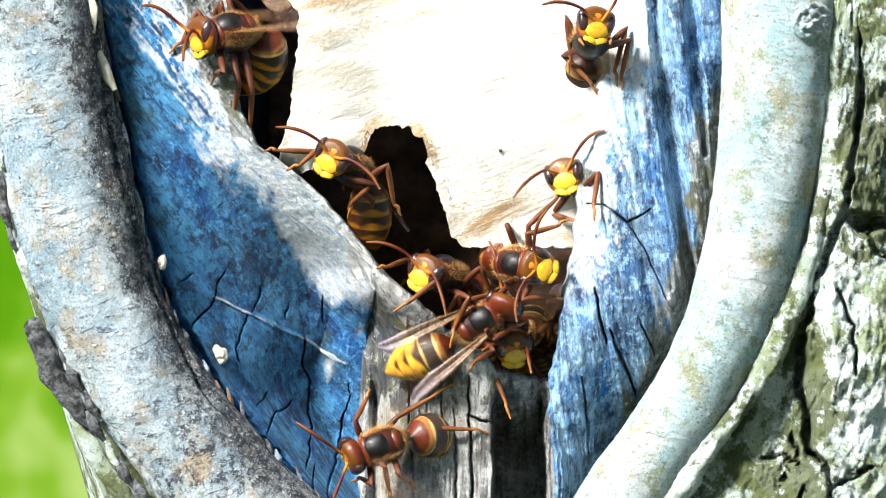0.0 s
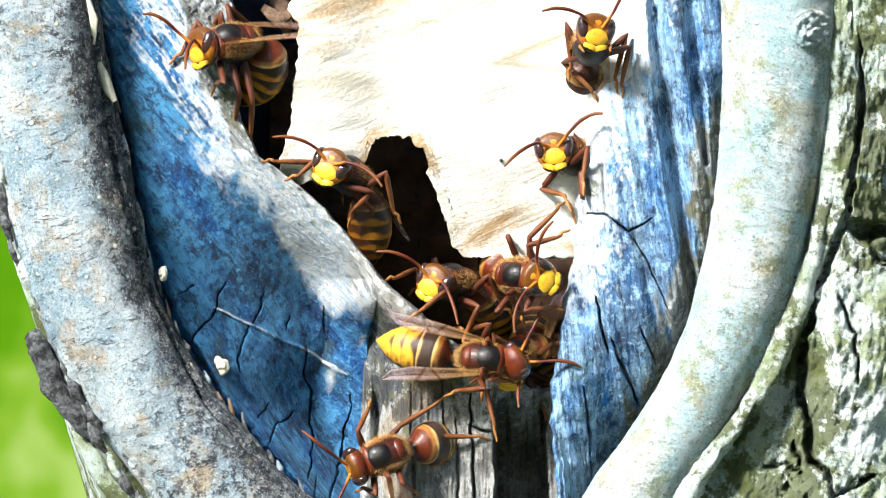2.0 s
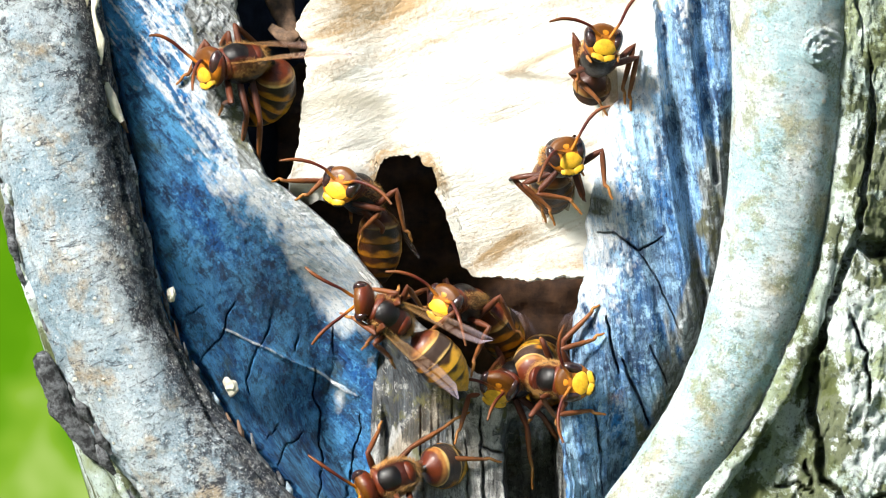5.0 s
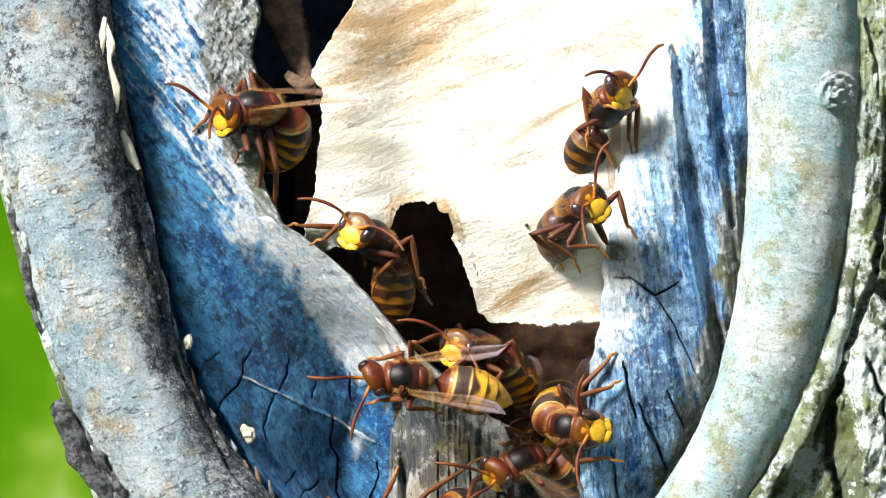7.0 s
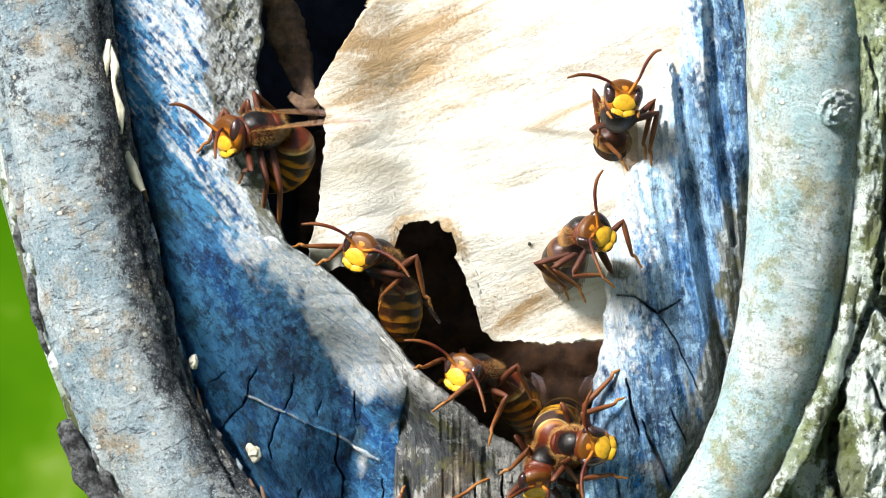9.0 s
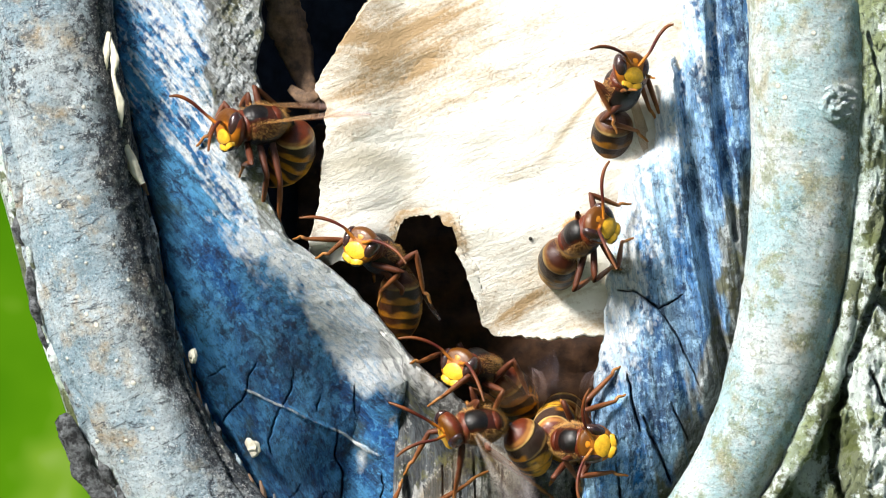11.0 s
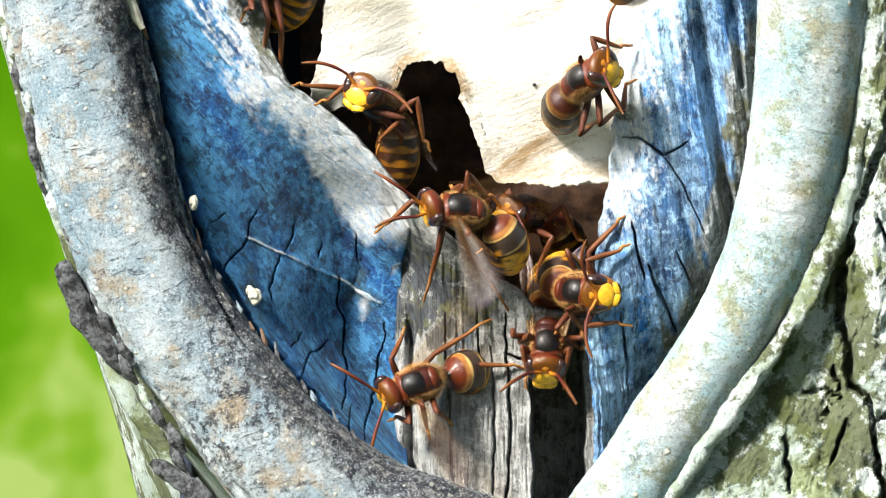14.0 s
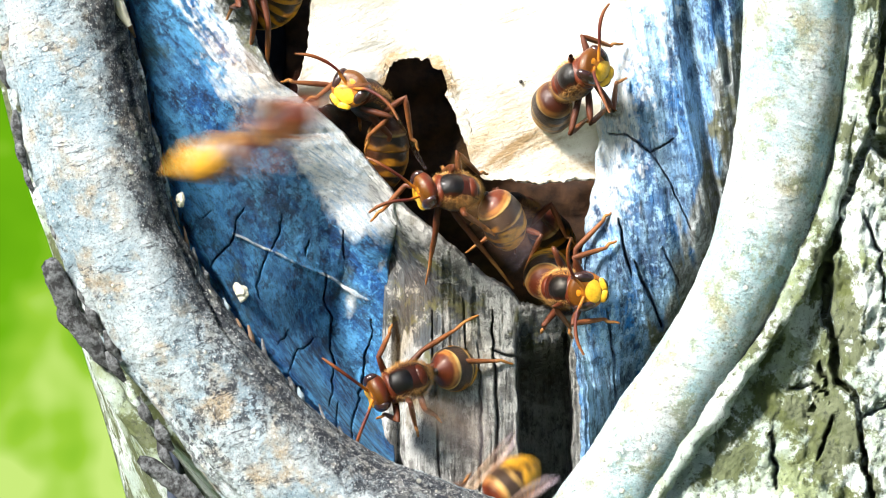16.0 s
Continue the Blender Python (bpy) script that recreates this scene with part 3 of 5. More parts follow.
def low_wood():
    """The lower rim of the hollow: it rises out of the blue plate, falls away backwards to the right, and is split by a dark slot."""
    u0 = np.linspace(668, 1080, 260)[None, :]
    top = np.array([(668, 550), (700, 584), (735, 622), (775, 655), (818, 692), (865, 733), (906, 760), (930, 782), (960, 792), (1000, 800), (1080, 822)], float)
    tp = np.interp(u0, top[:, 0], top[:, 1]) + np.interp(u0, [760, 840], [1.5, 5]) * fbm(u0 / 12, 0, 0, 41) + np.interp(u0, [760, 840], [0.5, 3]) * fbm(u0 / 4, 0, 0, 43)
    s = np.linspace(0, 1, 420)[:, None]
    vv = tp + (1300 - tp) * s
    u = u0 + 0 * s
    rise = np.clip((vv - tp - 12) / 125, 0, 1)
    rise = rise * rise * (3 - 2 * rise)
    top_dep = np.interp(u, [668, 720, 780, 850, 920, 1000, 1080], [2.8, 3.6, 5.4, 8.2, 11.0, 13.0, 14.0])
    back_dep = 13.2 + 8.5 * eased(u, [690, 775], [1, 0], 20)
    dep = top_dep + np.maximum(back_dep - top_dep, 1.0) * rise
    edge = np.interp(vv, [560, 590, 612, 640, 680, 716, 800], [676, 700, 714, 712, 702, 697, 697])
    dep = dep + 8 * np.clip((edge - 6 - u) / 20, 0, 1) + 3.5 * np.exp(-((u - 716) / 9) ** 2) * np.clip((vv - 790) / 60, 0, 1)
    fine = np.clip((vv - tp - 20) / 60, 0.12, 1)
    dep = dep + 0.8 * fbm(u / 60, vv / 400, 0, 45) + fine * (0.45 * fbm(u / 12, vv / 180, 0, 47) + 0.35 * np.abs(fbm(u / 6, vv / 120, 0, 44)) + 0.25 * fbm(u / 4, vv / 60, 0, 48, 3)) + 0.14 * fbm(u / 5, vv / 5, 0, 50, 3)
    mid = 972 + 0.02 * (vv - 880) + 5 * fbm(vv / 60, 0, 0, 49)
    wide = 49 + 5 * fbm(u / 30, vv / 30, 0, 46)
    slot = np.clip((wide - np.abs(u - mid)) / 7, 0, 1)
    dep = dep + slot * (2.0 * np.clip((vv - 800) / 40, 0, 1) + 26.0 * np.clip((vv - 850 - 30 * fbm(u / 9, 0, 0, 52)) / 60, 0, 1))
    dep = dep + cracks_depth(u, vv, [(2.2, 2.5, [(880, 800), (890, 1000), (880, 1180)]), (1.8, 1.2, [(775, 800), (778, 900), (790, 1150)]), (2, 2, [(880, 870), (905, 880), (930, 882)]), (1.6, 1.0, [(830, 780), (836, 880)]),
                                     (1.6, 1.2, [(856, 860), (862, 1010), (858, 1160)])], bent=4)
    dep = dep + 3.5 * np.clip(1 - (vv - tp) / 9, 0, 1) ** 2
    ob = of_tree(sheet("inner_wood", u, vv, dep, WOOD_LOW, tree, 0.0008, "pale grey fibrous wood below the hollow, split by a dark slot"))
    # The first spot paints shade beside the plate; the others are dark mossy wood.
    damp_shade = 1.1 * np.exp(-((u - 724) / 42) ** 2 - ((vv - 772) / 62) ** 2) + 0.9 * np.exp(-((u - 780) / 30) ** 2 - ((vv - 880) / 60) ** 2) + 0.9 * np.exp(-((u - 960) / 60) ** 2 - ((vv - 840) / 40) ** 2)
    damp_shade = damp_shade + 1.2 * np.clip((vv - tp - 30) / 30, 0, 1) * np.clip((850 - vv + 70 * fbm(u / 12, 0, 0, 55)) / 70, 0, 1) * np.clip((905 - u) / 60, 0, 1)
    damp_shade = np.clip(damp_shade + 0.9 * fbm(u / 14, vv / 50, 0, 54) * (damp_shade > 0.1), 0, 1)
    # Carries the painted pale rim on from the blue plate.
    sunlit_pale = np.clip(1.1 - (vv - tp) / 70 + 0.6 * fbm(u / 20, vv / 40, 0, 53), 0, 1) * np.clip((850 - u) / 120, 0, 1) * 0.8
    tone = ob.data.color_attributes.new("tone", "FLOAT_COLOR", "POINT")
    tone.data.foreach_set("color", np.stack([0 * sunlit_pale, damp_shade, sunlit_pale, 0 * sunlit_pale + 1], -1).ravel())


def right_wood():
    v = np.r_[np.linspace(-700, -40, 90)[:-1], np.linspace(-40, 1250, 720)]
    e = np.array(RIGHT_EDGE, float)
    b = np.interp(v, e[:, 1], e[:, 0]) + 55
    rim = np.array([(1205, -700), (1200, -40), (1196, 40), (1168, 118), (1152, 180), (1150, 238), (1112, 262), (1086, 300), (1074, 400), (1063, 500), (1062, 575), (1046, 640), (1038, 720), (1024, 800), (1022, 860), (1036, 940), (1044, 1100), (1030, 1250)], float)
    a = np.interp(v, rim[:, 1], rim[:, 0]) + 6 * fbm(v / 24, 0, 0, 51, 4)
    t = np.linspace(0, 1, 250)[None, :]
    u = a[:, None] * (1 - t) + b[:, None] * t
    vv = v[:, None] * np.ones_like(t)
    high = np.clip((900 - vv) / 240, 0, 1)
    dep = 4.5 - 3.2 * high * np.sin(np.clip(t / 0.42, 0, 1) * np.pi / 2) + (4.5 + 6 * (1 - high)) * np.clip((t - 0.25 * high) / 0.75, 0, 1) - 1.5 * (1 - high) + 6 * np.clip((t - 0.72) / 0.28, 0, 1) ** 1.5
    lean = u - 0.19 * (vv - 300)
    dep = dep + 1.5 * fbm(lean / 44, vv / 420, 0, 61, 3) + 0.40 * fbm(lean / 13, vv / 110, 0, 63) + 0.16 * fbm(u / 6, vv / 7, 0, 65, 3)
    dep = dep + cracks_depth(u, vv, [
        (13.0, 3.0, [(1188, 20), (1206, 160), (1224, 300), (1240, 420), (1262, 560), (1284, 680)]), (11.0, 2.2, [(1244, -200), (1262, 100), (1280, 260), (1296, 400)]),
        (1.4, 2.1, [(1088, 492), (1120, 494), (1160, 524), (1200, 500)]), (1.0, 1.1, [(1160, 524), (1195, 580), (1230, 660)]),
        (2.2, 2.8, [(1104, 640), (1112, 690), (1126, 740)]), (2.2, 2.8, [(1132, 715), (1150, 760), (1178, 830)]),
        (1.8, 2.8, [(1082, 800), (1092, 870), (1098, 960)]), (1.1, 1.4, [(1180, 690), (1212, 760)])], bent=4)
    dep = dep + 9 * np.clip((0.02 - t) / 0.02, 0, 1) ** 2
    ob = of_tree(sheet("ridged_wood", u, vv, dep, WOOD_RIGHT, tree, 0.0008, "ridged bare wood with its shade painted blue, a pale lit edge and dark splits"))
    # Light painted as a pale band on the sunward left edge.
    sunlit_pale = np.clip(0.98 - t / 0.52 + 0.5 * fbm(lean / 12, vv / 90, 0, 66) + 0.5 * fbm(u / 6, vv / 9, 0, 67), 0, 0.85) * np.clip((800 - vv) / 260, 0.1, 1)
    tone = ob.data.color_attributes.new("tone", "FLOAT_COLOR", "POINT")
    # Greyer and darker towards the right roll; the spot at the edge is moss.
    mossy_dark = np.clip((t - 0.60) / 0.25 + 0.8 * fbm(lean / 22, vv / 90, 0, 68), 0, 0.85) * np.clip((vv - 200) / 200, 0, 1)
    spot, _ = near_line(u, vv, [(1070, 440), (1096, 448)])
    mossy_dark = np.clip(mossy_dark + 0.9 * np.exp(-(spot / 20) ** 2) + 0.5 * np.clip(fbm(lean / 30, vv / 60, 0, 69), 0, 1), 0, 1)
    tone.data.foreach_set("color", np.stack([sunlit_pale, mossy_dark, 0 * sunlit_pale, 0 * sunlit_pale + 1], -1).ravel())


def outer_bark():
    v = np.linspace(-800, 1400, 440)
    e = np.array([(1500, -800), (1515, -100), (1520, 120), (1490, 330), (1450, 540), (1400, 700), (1325, 830), (1245, 940), (1150, 1080), (1040, 1230), (960, 1400)], float)
    a = np.interp(v, e[:, 1], e[:, 0]) - 30
    t = np.linspace(0, 1, 300)[None, :]
    u = a[:, None] + (1960 - a[:, None]) * t ** 1.15
    vv = v[:, None] * np.ones_like(t)
    dep = -5.5 + 5 * np.clip((1530 - u) / 90, 0, 1) * np.clip((1200 - vv) / 300, 0, 1) + 38 * np.clip((u - 1540) / 420, 0, 1) ** 1.7 + 1.5 * np.clip((vv - 700) / 400, 0, 1)
    dep = dep + 2.2 * fbm(u / 60, vv / 110, 0, 71) + 0.9 * fbm(u / 16, vv / 24, 0, 73) + 0.35 * fbm(u / 5, vv / 6, 0, 75, 3)
    dep = dep + cracks_depth(u, vv, [
        (6, 6, [(1535, 40), (1562, 130), (1572, 300), (1550, 480), (1500, 620), (1472, 720), (1466, 803), (1481, 858), (1486, 931), (1518, 949), (1527, 995), (1532, 1068), (1550, 1130)]),
        (4, 5, [(1534, 991), (1560, 970), (1600, 955)]), (4, 4, [(1568, 500), (1600, 560), (1660, 620)]), (3, 4, [(1458, 894), (1467, 935)]),
        (15, 7, [(1545, 508), (1580, 522), (1625, 515)]), (3, 4, [(1476, 990), (1466, 1030), (1453, 1064)]), (3.5, 4, [(1371, 1018), (1380, 1114)]),
        (3, 3, [(1400, 940), (1440, 930), (1470, 950)]), (3, 3, [(1530, 640), (1560, 700), (1570, 790)])])
    of_tree(sheet("old_bark", u, vv, dep, BARK, tree, 0.004, "cracked old bark with pale lichen and green moss"))


def stem():
    """The trunk itself, dished behind the hollow."""
    n, around = 400, 120
    z = np.linspace(-0.05, 6.0, n)[:, None]
    ang = np.linspace(0, 2 * np.pi, around, endpoint=False)[None, :]
    r = 0.085 + 0.05 * np.exp(-np.clip(z, 0, 9) / 0.25) + 0.004 * fbm(np.cos(ang) * 3, np.sin(ang) * 3, z * 9, 81) + 0.0015 * fbm(np.cos(ang) * 14, np.sin(ang) * 14, z * 30, 83)
    r = r * np.clip((6.0 - z) / 3.6, 0.02, 1) ** 0.6
    x = 0.030 - 0.10 * (z - HEIGHT) + r * np.cos(ang)
    y = 0.160 + r * np.sin(ang)
    inside = np.exp(-((z - HEIGHT) / 0.09) ** 4) * np.clip(1.4 - np.abs(x - 0.005) / 0.05, 0, 1)
    y = np.where(np.sin(ang) < 0, y + 0.012 * inside, y)
    verts = np.stack([x, y, z + 0 * ang], -1).reshape(-1, 3)
    of_tree(part("trunk", mesh_of("trunk", verts, grid_faces(n, around, True)), BARK, tree))


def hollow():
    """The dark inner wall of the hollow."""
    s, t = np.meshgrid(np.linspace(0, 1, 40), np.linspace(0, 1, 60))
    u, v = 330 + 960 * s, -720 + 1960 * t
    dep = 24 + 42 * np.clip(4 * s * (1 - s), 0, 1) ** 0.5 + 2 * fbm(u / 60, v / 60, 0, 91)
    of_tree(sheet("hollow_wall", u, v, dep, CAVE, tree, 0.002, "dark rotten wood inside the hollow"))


def skirt(name, front, back, d0, d1, material):
    """Bark that joins a roll to the trunk behind it."""
    n = 160
    a, b = spline(front, n), spline(back, n)
    t = np.linspace(0, 1, 40)[None, :, None]
    g = a[:, None, :] * (1 - t) + b[:, None, :] * t
    u, v = g[..., 0], g[..., 1]
    dep = d0 + (d1 - d0) * t[..., 0] + 1.2 * fbm(u / 40, v / 60, t[..., 0] * 5, 95)
    of_tree(sheet(name, u, v, dep, material, tree, 0.002))


def flap(path, material, label):
    """A lifted strip of dead bark: (u, v, dep, half width in mm)."""
    c = spline(path, 60)
    ang = np.linspace(0, 2 * np.pi, 24, endpoint=False)[None, :]
    mid = PN(c[:, 0], c[:, 1], c[:, 2])
    along = np.gradient(mid, axis=0)
    along /= np.linalg.norm(along, axis=1)[:, None]
    side = np.cross(along, np.array([0, -1.0, 0]))
    w = c[:, 3][:, None] / 1000
    r = 1 + 0.55 * fbm(c[:, 0][:, None] / 26 + np.cos(ang) * 1.6, c[:, 1][:, None] / 26, np.sin(ang) * 1.6, 97, 5)
    verts = mid[:, None, :] + side[:, None, :] * (np.cos(ang) * w * r)[..., None] + np.array([0, -1.0, 0]) * (np.sin(ang) * w * 0.6 * r)[..., None]
    faces = grid_faces(60, 24, True).tolist() + [list(range(24))[::-1], [59 * 24 + i for i in range(24)]]
    of_tree(part("bark_flake", mesh_of("bark_flake", verts.reshape(-1, 3), faces), material, tree, label))


left_wood()
low_wood()
right_wood()
outer_bark()
stem()
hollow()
skirt("side_bark", [(-20, -700), (-25, 0), (40, 400), (110, 640), (200, 830), (330, 1010), (520, 1170)], [(-120, -700), (-60, 0), (40, 400), (110, 640), (170, 830), (225, 1010), (268, 1170)], 2, 95, BARK)
flap([(92, 716, -2, 0.5), (108, 730, -2, 1.8), (140, 800, -1, 1.9), (185, 865, 0, 1.7), (215, 905, 1, 0.8)], DEAD, "dark lifted flake of dead bark")
flap([(180, 880, 2, 0.6), (195, 905, 2, 1.3), (235, 975, 2, 1.6), (285, 1040, 2, 1.5), (330, 1110, 2, 0.8)], BARK, "grey lifted flake of dead bark")
flap([(258, 1060, -3, 0.6), (280, 1072, -3, 1.3), (330, 1110, -3, 1.5), (380, 1150, -3, 0.8)], DEAD, "dark lifted flake of dead bark")
flap([(186, 30, -5.5, 0.3), (178, 75, -6, 0.8), (176, 110, -6, 0.5), (184, 150, -5.5, 0.9), (196, 200, -5, 0.4)], CREAM, "cream curl of peeled bark")
flap([(188, 40, -5.5, 0.2), (196, 80, -6, 0.7), (194, 110, -6, 0.4), (204, 160, -5.5, 0.8), (206, 200, -5, 0.3)], CREAM, "cream curl of peeled bark")
flap([(214, 225, -4, 0.3), (228, 268, -3.5, 0.9), (245, 300, -3, 0.5)], CREAM, "cream curl of peeled bark")


def lump(u, v, dep, wide, high, thick, seed, label):
    """An uneven crumb of cream crust stuck to the wood; half sizes in millimetres."""
    th, ph = np.meshgrid(np.linspace(0, np.pi, 26), np.linspace(0, 2 * np.pi, 36, endpoint=False), indexing="ij")
    w = np.stack([np.sin(th) * np.cos(ph), np.cos(th), np.sin(th) * np.sin(ph)], -1)
    r = 1 + 0.55 * fbm(w[..., 0] * 2 + seed, w[..., 1] * 2, w[..., 2] * 2, seed, 4)
    verts = np.array(P(u, v, dep)) + w * r[..., None] * np.array((wide, thick, high)) / 1000
    of_tree(part("crust", mesh_of("crust", verts.reshape(-1, 3), grid_faces(26, 36, True)), CREAM, tree, label))


lump(333, 605, -0.6, 0.75, 1.2, 0.6, 3, "small cream lump on the bark edge")
lump(430, 771, 6.0, 1.7, 1.5, 1.0, 8, "small cream crust on blue wood")
lump(420, 790, 6.5, 0.6, 0.5, 0.6, 12, "small cream crust on blue wood")


def edge_flakes():
    """Ragged scraps of bark along the inner edge of the left roll."""
    rng = random.Random(7)
    line = spline(LEFT_EDGE, 400)
    for k in range(30):
        u, v = line[int(110 + 250 * k / 30 + rng.uniform(-4, 4))]
        du, dv = rng.uniform(4, 9), rng.uniform(14, 34)
        w = rng.uniform(0.25, 0.6)
        mat = rng.choice((DEAD, DEAD, LIP_LEFT, CRUST))
        flap([(u - du * 0.8, v - dv, -0.5, w * 0.4), (u + rng.uniform(-3, 4), v, -1.2, w), (u + du * 1.2, v + dv, 0.2, w * 0.4)], mat, "thin ragged scrap of bark")


edge_flakes()


def outer_flakes():
    """Lifted grey scales along the outer edge of the left roll."""
    rng = random.Random(11)
    line = spline([(2, 240), (42, 491), (94, 640), (134, 719), (194, 858), (264, 977), (330, 1096), (400, 1180)], 200)
    for k in range(20):
        i = int(4 + 180 * k / 20 + rng.uniform(-3, 3))
        (u, v), (p, q) = line[i], line[min(i + 12, 199)]
        w = rng.uniform(0.5, 1.0)
        off = rng.uniform(2, 22)
        flap([(u + off, v, -2.5, w * 0.4), ((u + p) / 2 + off - 4, (v + q) / 2, -3.4, w), (p + off, q, -2.5, w * 0.4)], rng.choice((DEAD, DEAD, BARK)), "grey lifted scale of bark")


outer_flakes()
flap([(468, -80, 10, 2.2), (500, 10, 12, 3.2), (526, 90, 12, 2.2), (545, 150, 10, 1.4), (550, 185, 10, 0.5)], CRUST, "brown splinter of rotten wood in the gap")
flap([(505, 130, 8, 0.5), (535, 150, 7.5, 1.2), (562, 140, 7.5, 0.5)], CRUST, "mossy scrap in the gap beside the nest")


def knot():
    """A healed bud scar in raised rings."""
    r, a = np.meshgrid(np.linspace(0, 1, 22), np.linspace(0, 2 * np.pi, 40, endpoint=False), indexing="ij")
    u, v = 1482 + 40 * r * np.cos(a), 160 + 36 * r * np.sin(a)
    dep = -np.sqrt(np.maximum(9.9 ** 2 - ((u - 1424) * 0.09) ** 2, 1)) - 0.6 * (1 - r ** 4) + 0.22 * np.cos(r * 12 + 1.2 * np.sin(a * 2) + 2.5 * fbm(u / 16, v / 16, 0, 98)) + 0.8 * fbm(u / 9, v / 9, 0, 99)
    me = mesh_of("bud_scar", PN(u, v, dep).reshape(-1, 3), grid_faces(22, 40, True))
    of_tree(part("bud_scar", me, LIP_RIGHT, tree))


knot()

# ---------------------------------------------------------------- the nest
nest = thing("hornet_nest", "cream papery nest wall with a dark entrance hole in the hollow", "nest", m=Matrix.Translation(P(850, 150, 30)))
NEST_IN = nest.matrix_world.inverted()


def nest_wall():
    u0 = np.linspace(520, 1270, 380)[None, :]
    low = np.array([(520, 470), (560, 440), (640, 425), (684, 405), (690, 380), (705, 362), (735, 356), (768, 360), (796, 382), (806, 405), (812, 440), (828, 480), (838, 510), (846, 545), (868, 570), (905, 571), (960, 579), (1010, 575), (1060, 572), (1270, 560)], float)
    lo = np.interp(u0, low[:, 0], low[:, 1]) + 4 * fbm(u0 / 11, 0, 0, 101, 3) + 1.2 * fbm(u0 / 4, 0, 0, 103, 2)
    s = np.linspace(0, 1, 300)[:, None] ** 1.25
    left = np.array([(-700, 660), (-60, 668), (0, 628), (60, 592), (105, 564), (138, 548), (170, 572), (300, 560), (345, 556), (420, 540), (480, 520)], float)
    vv = 480 - 1180 * s + (lo - 480) * (1 - s) ** 8
    edge = np.interp(vv, left[:, 0], left[:, 1]) + 5 * fbm(vv / 14, 0, 0, 104)
    u = u0 + (edge - 520) * ((1270 - u0) / 750) ** 6
    vv = 480 - 1180 * s + (np.interp(u, u0[0], lo[0]) - 480) * (1 - s) ** 8
    dep = 8.5 - 4.5 / (1 + np.exp((u - 670) / 28)) - 1.5 * np.exp(-((u - 900) / 250) ** 2 - ((vv - 150) / 300) ** 2) + 4.5 * np.clip((vv - 380) / 190, 0, 1)
    dep = dep + 6 * np.clip((610 - u) / 50, 0, 1) * np.clip((vv - 395) / 40, 0, 1)
    # overlapping bowed shells
    warp = 60 * fbm(u / 170, vv / 170, 0, 105) + 16 * fbm(u / 45, vv / 45, 0, 106)
    band = (vv + 0.25 * (u - 860) - 70 * np.cos((u - 860) / 230) + warp) / 118
    step = band - np.floor(band)
    soft = np.clip(0.5 + 1.6 * fbm(u / 150, vv / 90, 0, 112), 0, 1)
    fold = step ** 2 * np.clip((1 - step) / 0.40, 0, 1)
    dep = dep - 0.9 * soft * fold + 1.1 * fbm(u / 170, vv / 100, 0, 107, 3) + 0.04 * fbm(u / 14, vv / 6, 0, 109)
    far, _ = near_line(u, vv, low[2:].tolist())
    dep = dep - 0.25 * np.exp(-(far / 10) ** 2)
    ob = sheet("envelope", u, vv, dep, PAPER, nest, 0.0018)
    rim, _ = near_line(u, vv, [(684, 395), (700, 362), (735, 350), (780, 362), (806, 400)])
    lobe, _ = near_line(u, vv, [(850, 520), (940, 500), (1040, 540)])
    tan = np.exp(-(rim / 20) ** 2) + 0.85 * np.exp(-(lobe / 46) ** 2) + 0.9 * np.clip((210 - vv) / 120, 0, 1) * np.clip((900 - u) / 160, 0, 1)
    tone = ob.data.color_attributes.new("tone", "FLOAT_COLOR", "POINT")
    tone.data.foreach_set("color", np.stack([np.clip(tan, 0, 1), 0 * tan, 0 * tan, 0 * tan + 1], -1).ravel())
    ob.matrix_parent_inverse = NEST_IN


def inner_comb():
    u, v = np.meshgrid(np.linspace(520, 1120, 80), np.linspace(200, 860, 80))
    dep = 48 + 5 * ((v - 560) / 300) ** 2 + 1.4 * fbm(u / 40, v / 26, 0, 111) + 0.6 * np.sin((v + 0.2 * u) / 13)
    sheet("comb", u, v, dep, COMB, nest, 0.002, "dark brown inner paper").matrix_parent_inverse = NEST_IN


nest_wall()
inner_comb()

# ---------------------------------------------------------------- hornets
RED, DEEP_RED, BLACK = (0.095, 0.016, 0.004), (0.040, 0.007, 0.003), (0.005, 0.004, 0.004)
GOLD = (0.72, 0.37, 0.030)
YELLOW, ORANGE, AMBER, TAN = (0.72, 0.40, 0.022), (0.46, 0.15, 0.010), (0.15, 0.042, 0.007), (0.30, 0.115, 0.018)


def painted(name, verts, faces, colours):
    """A mesh with a colour at each corner point; millimetres."""
    me = mesh_of(name, np.asarray(verts) / 1000.0, faces)
    a = me.color_attributes.new("paint", "FLOAT_COLOR", "POINT")
    c = np.broadcast_to(np.asarray(colours, float), (len(me.vertices), 3))
    a.data.foreach_set("color", np.c_[c, np.ones(len(c))].ravel())
    return me


def blob(name, mid, radii, colour, turn=(0, 0, 0), n=20, m=28, shape=None, paint=None):
    """A rounded form; shape bends its points, paint colours them by their unit direction."""
    th, ph = np.meshgrid(np.linspace(0, np.pi, n), np.linspace(0, 2 * np.pi, m, endpoint=False), indexing="ij")
    w = np.stack([np.cos(th), np.sin(th) * np.cos(ph), np.sin(th) * np.sin(ph)], -1).reshape(-1, 3)
    p = w * np.array(radii)
    if shape is not None:
        p = shape(p)
    rot = np.array(Euler([radians(a) for a in turn]).to_matrix())
    p = p @ rot.T + np.array(mid)
    c = np.broadcast_to(np.array(colour), p.shape) if paint is None else paint(w)
    return painted(name, p, grid_faces(n, m, True), c)


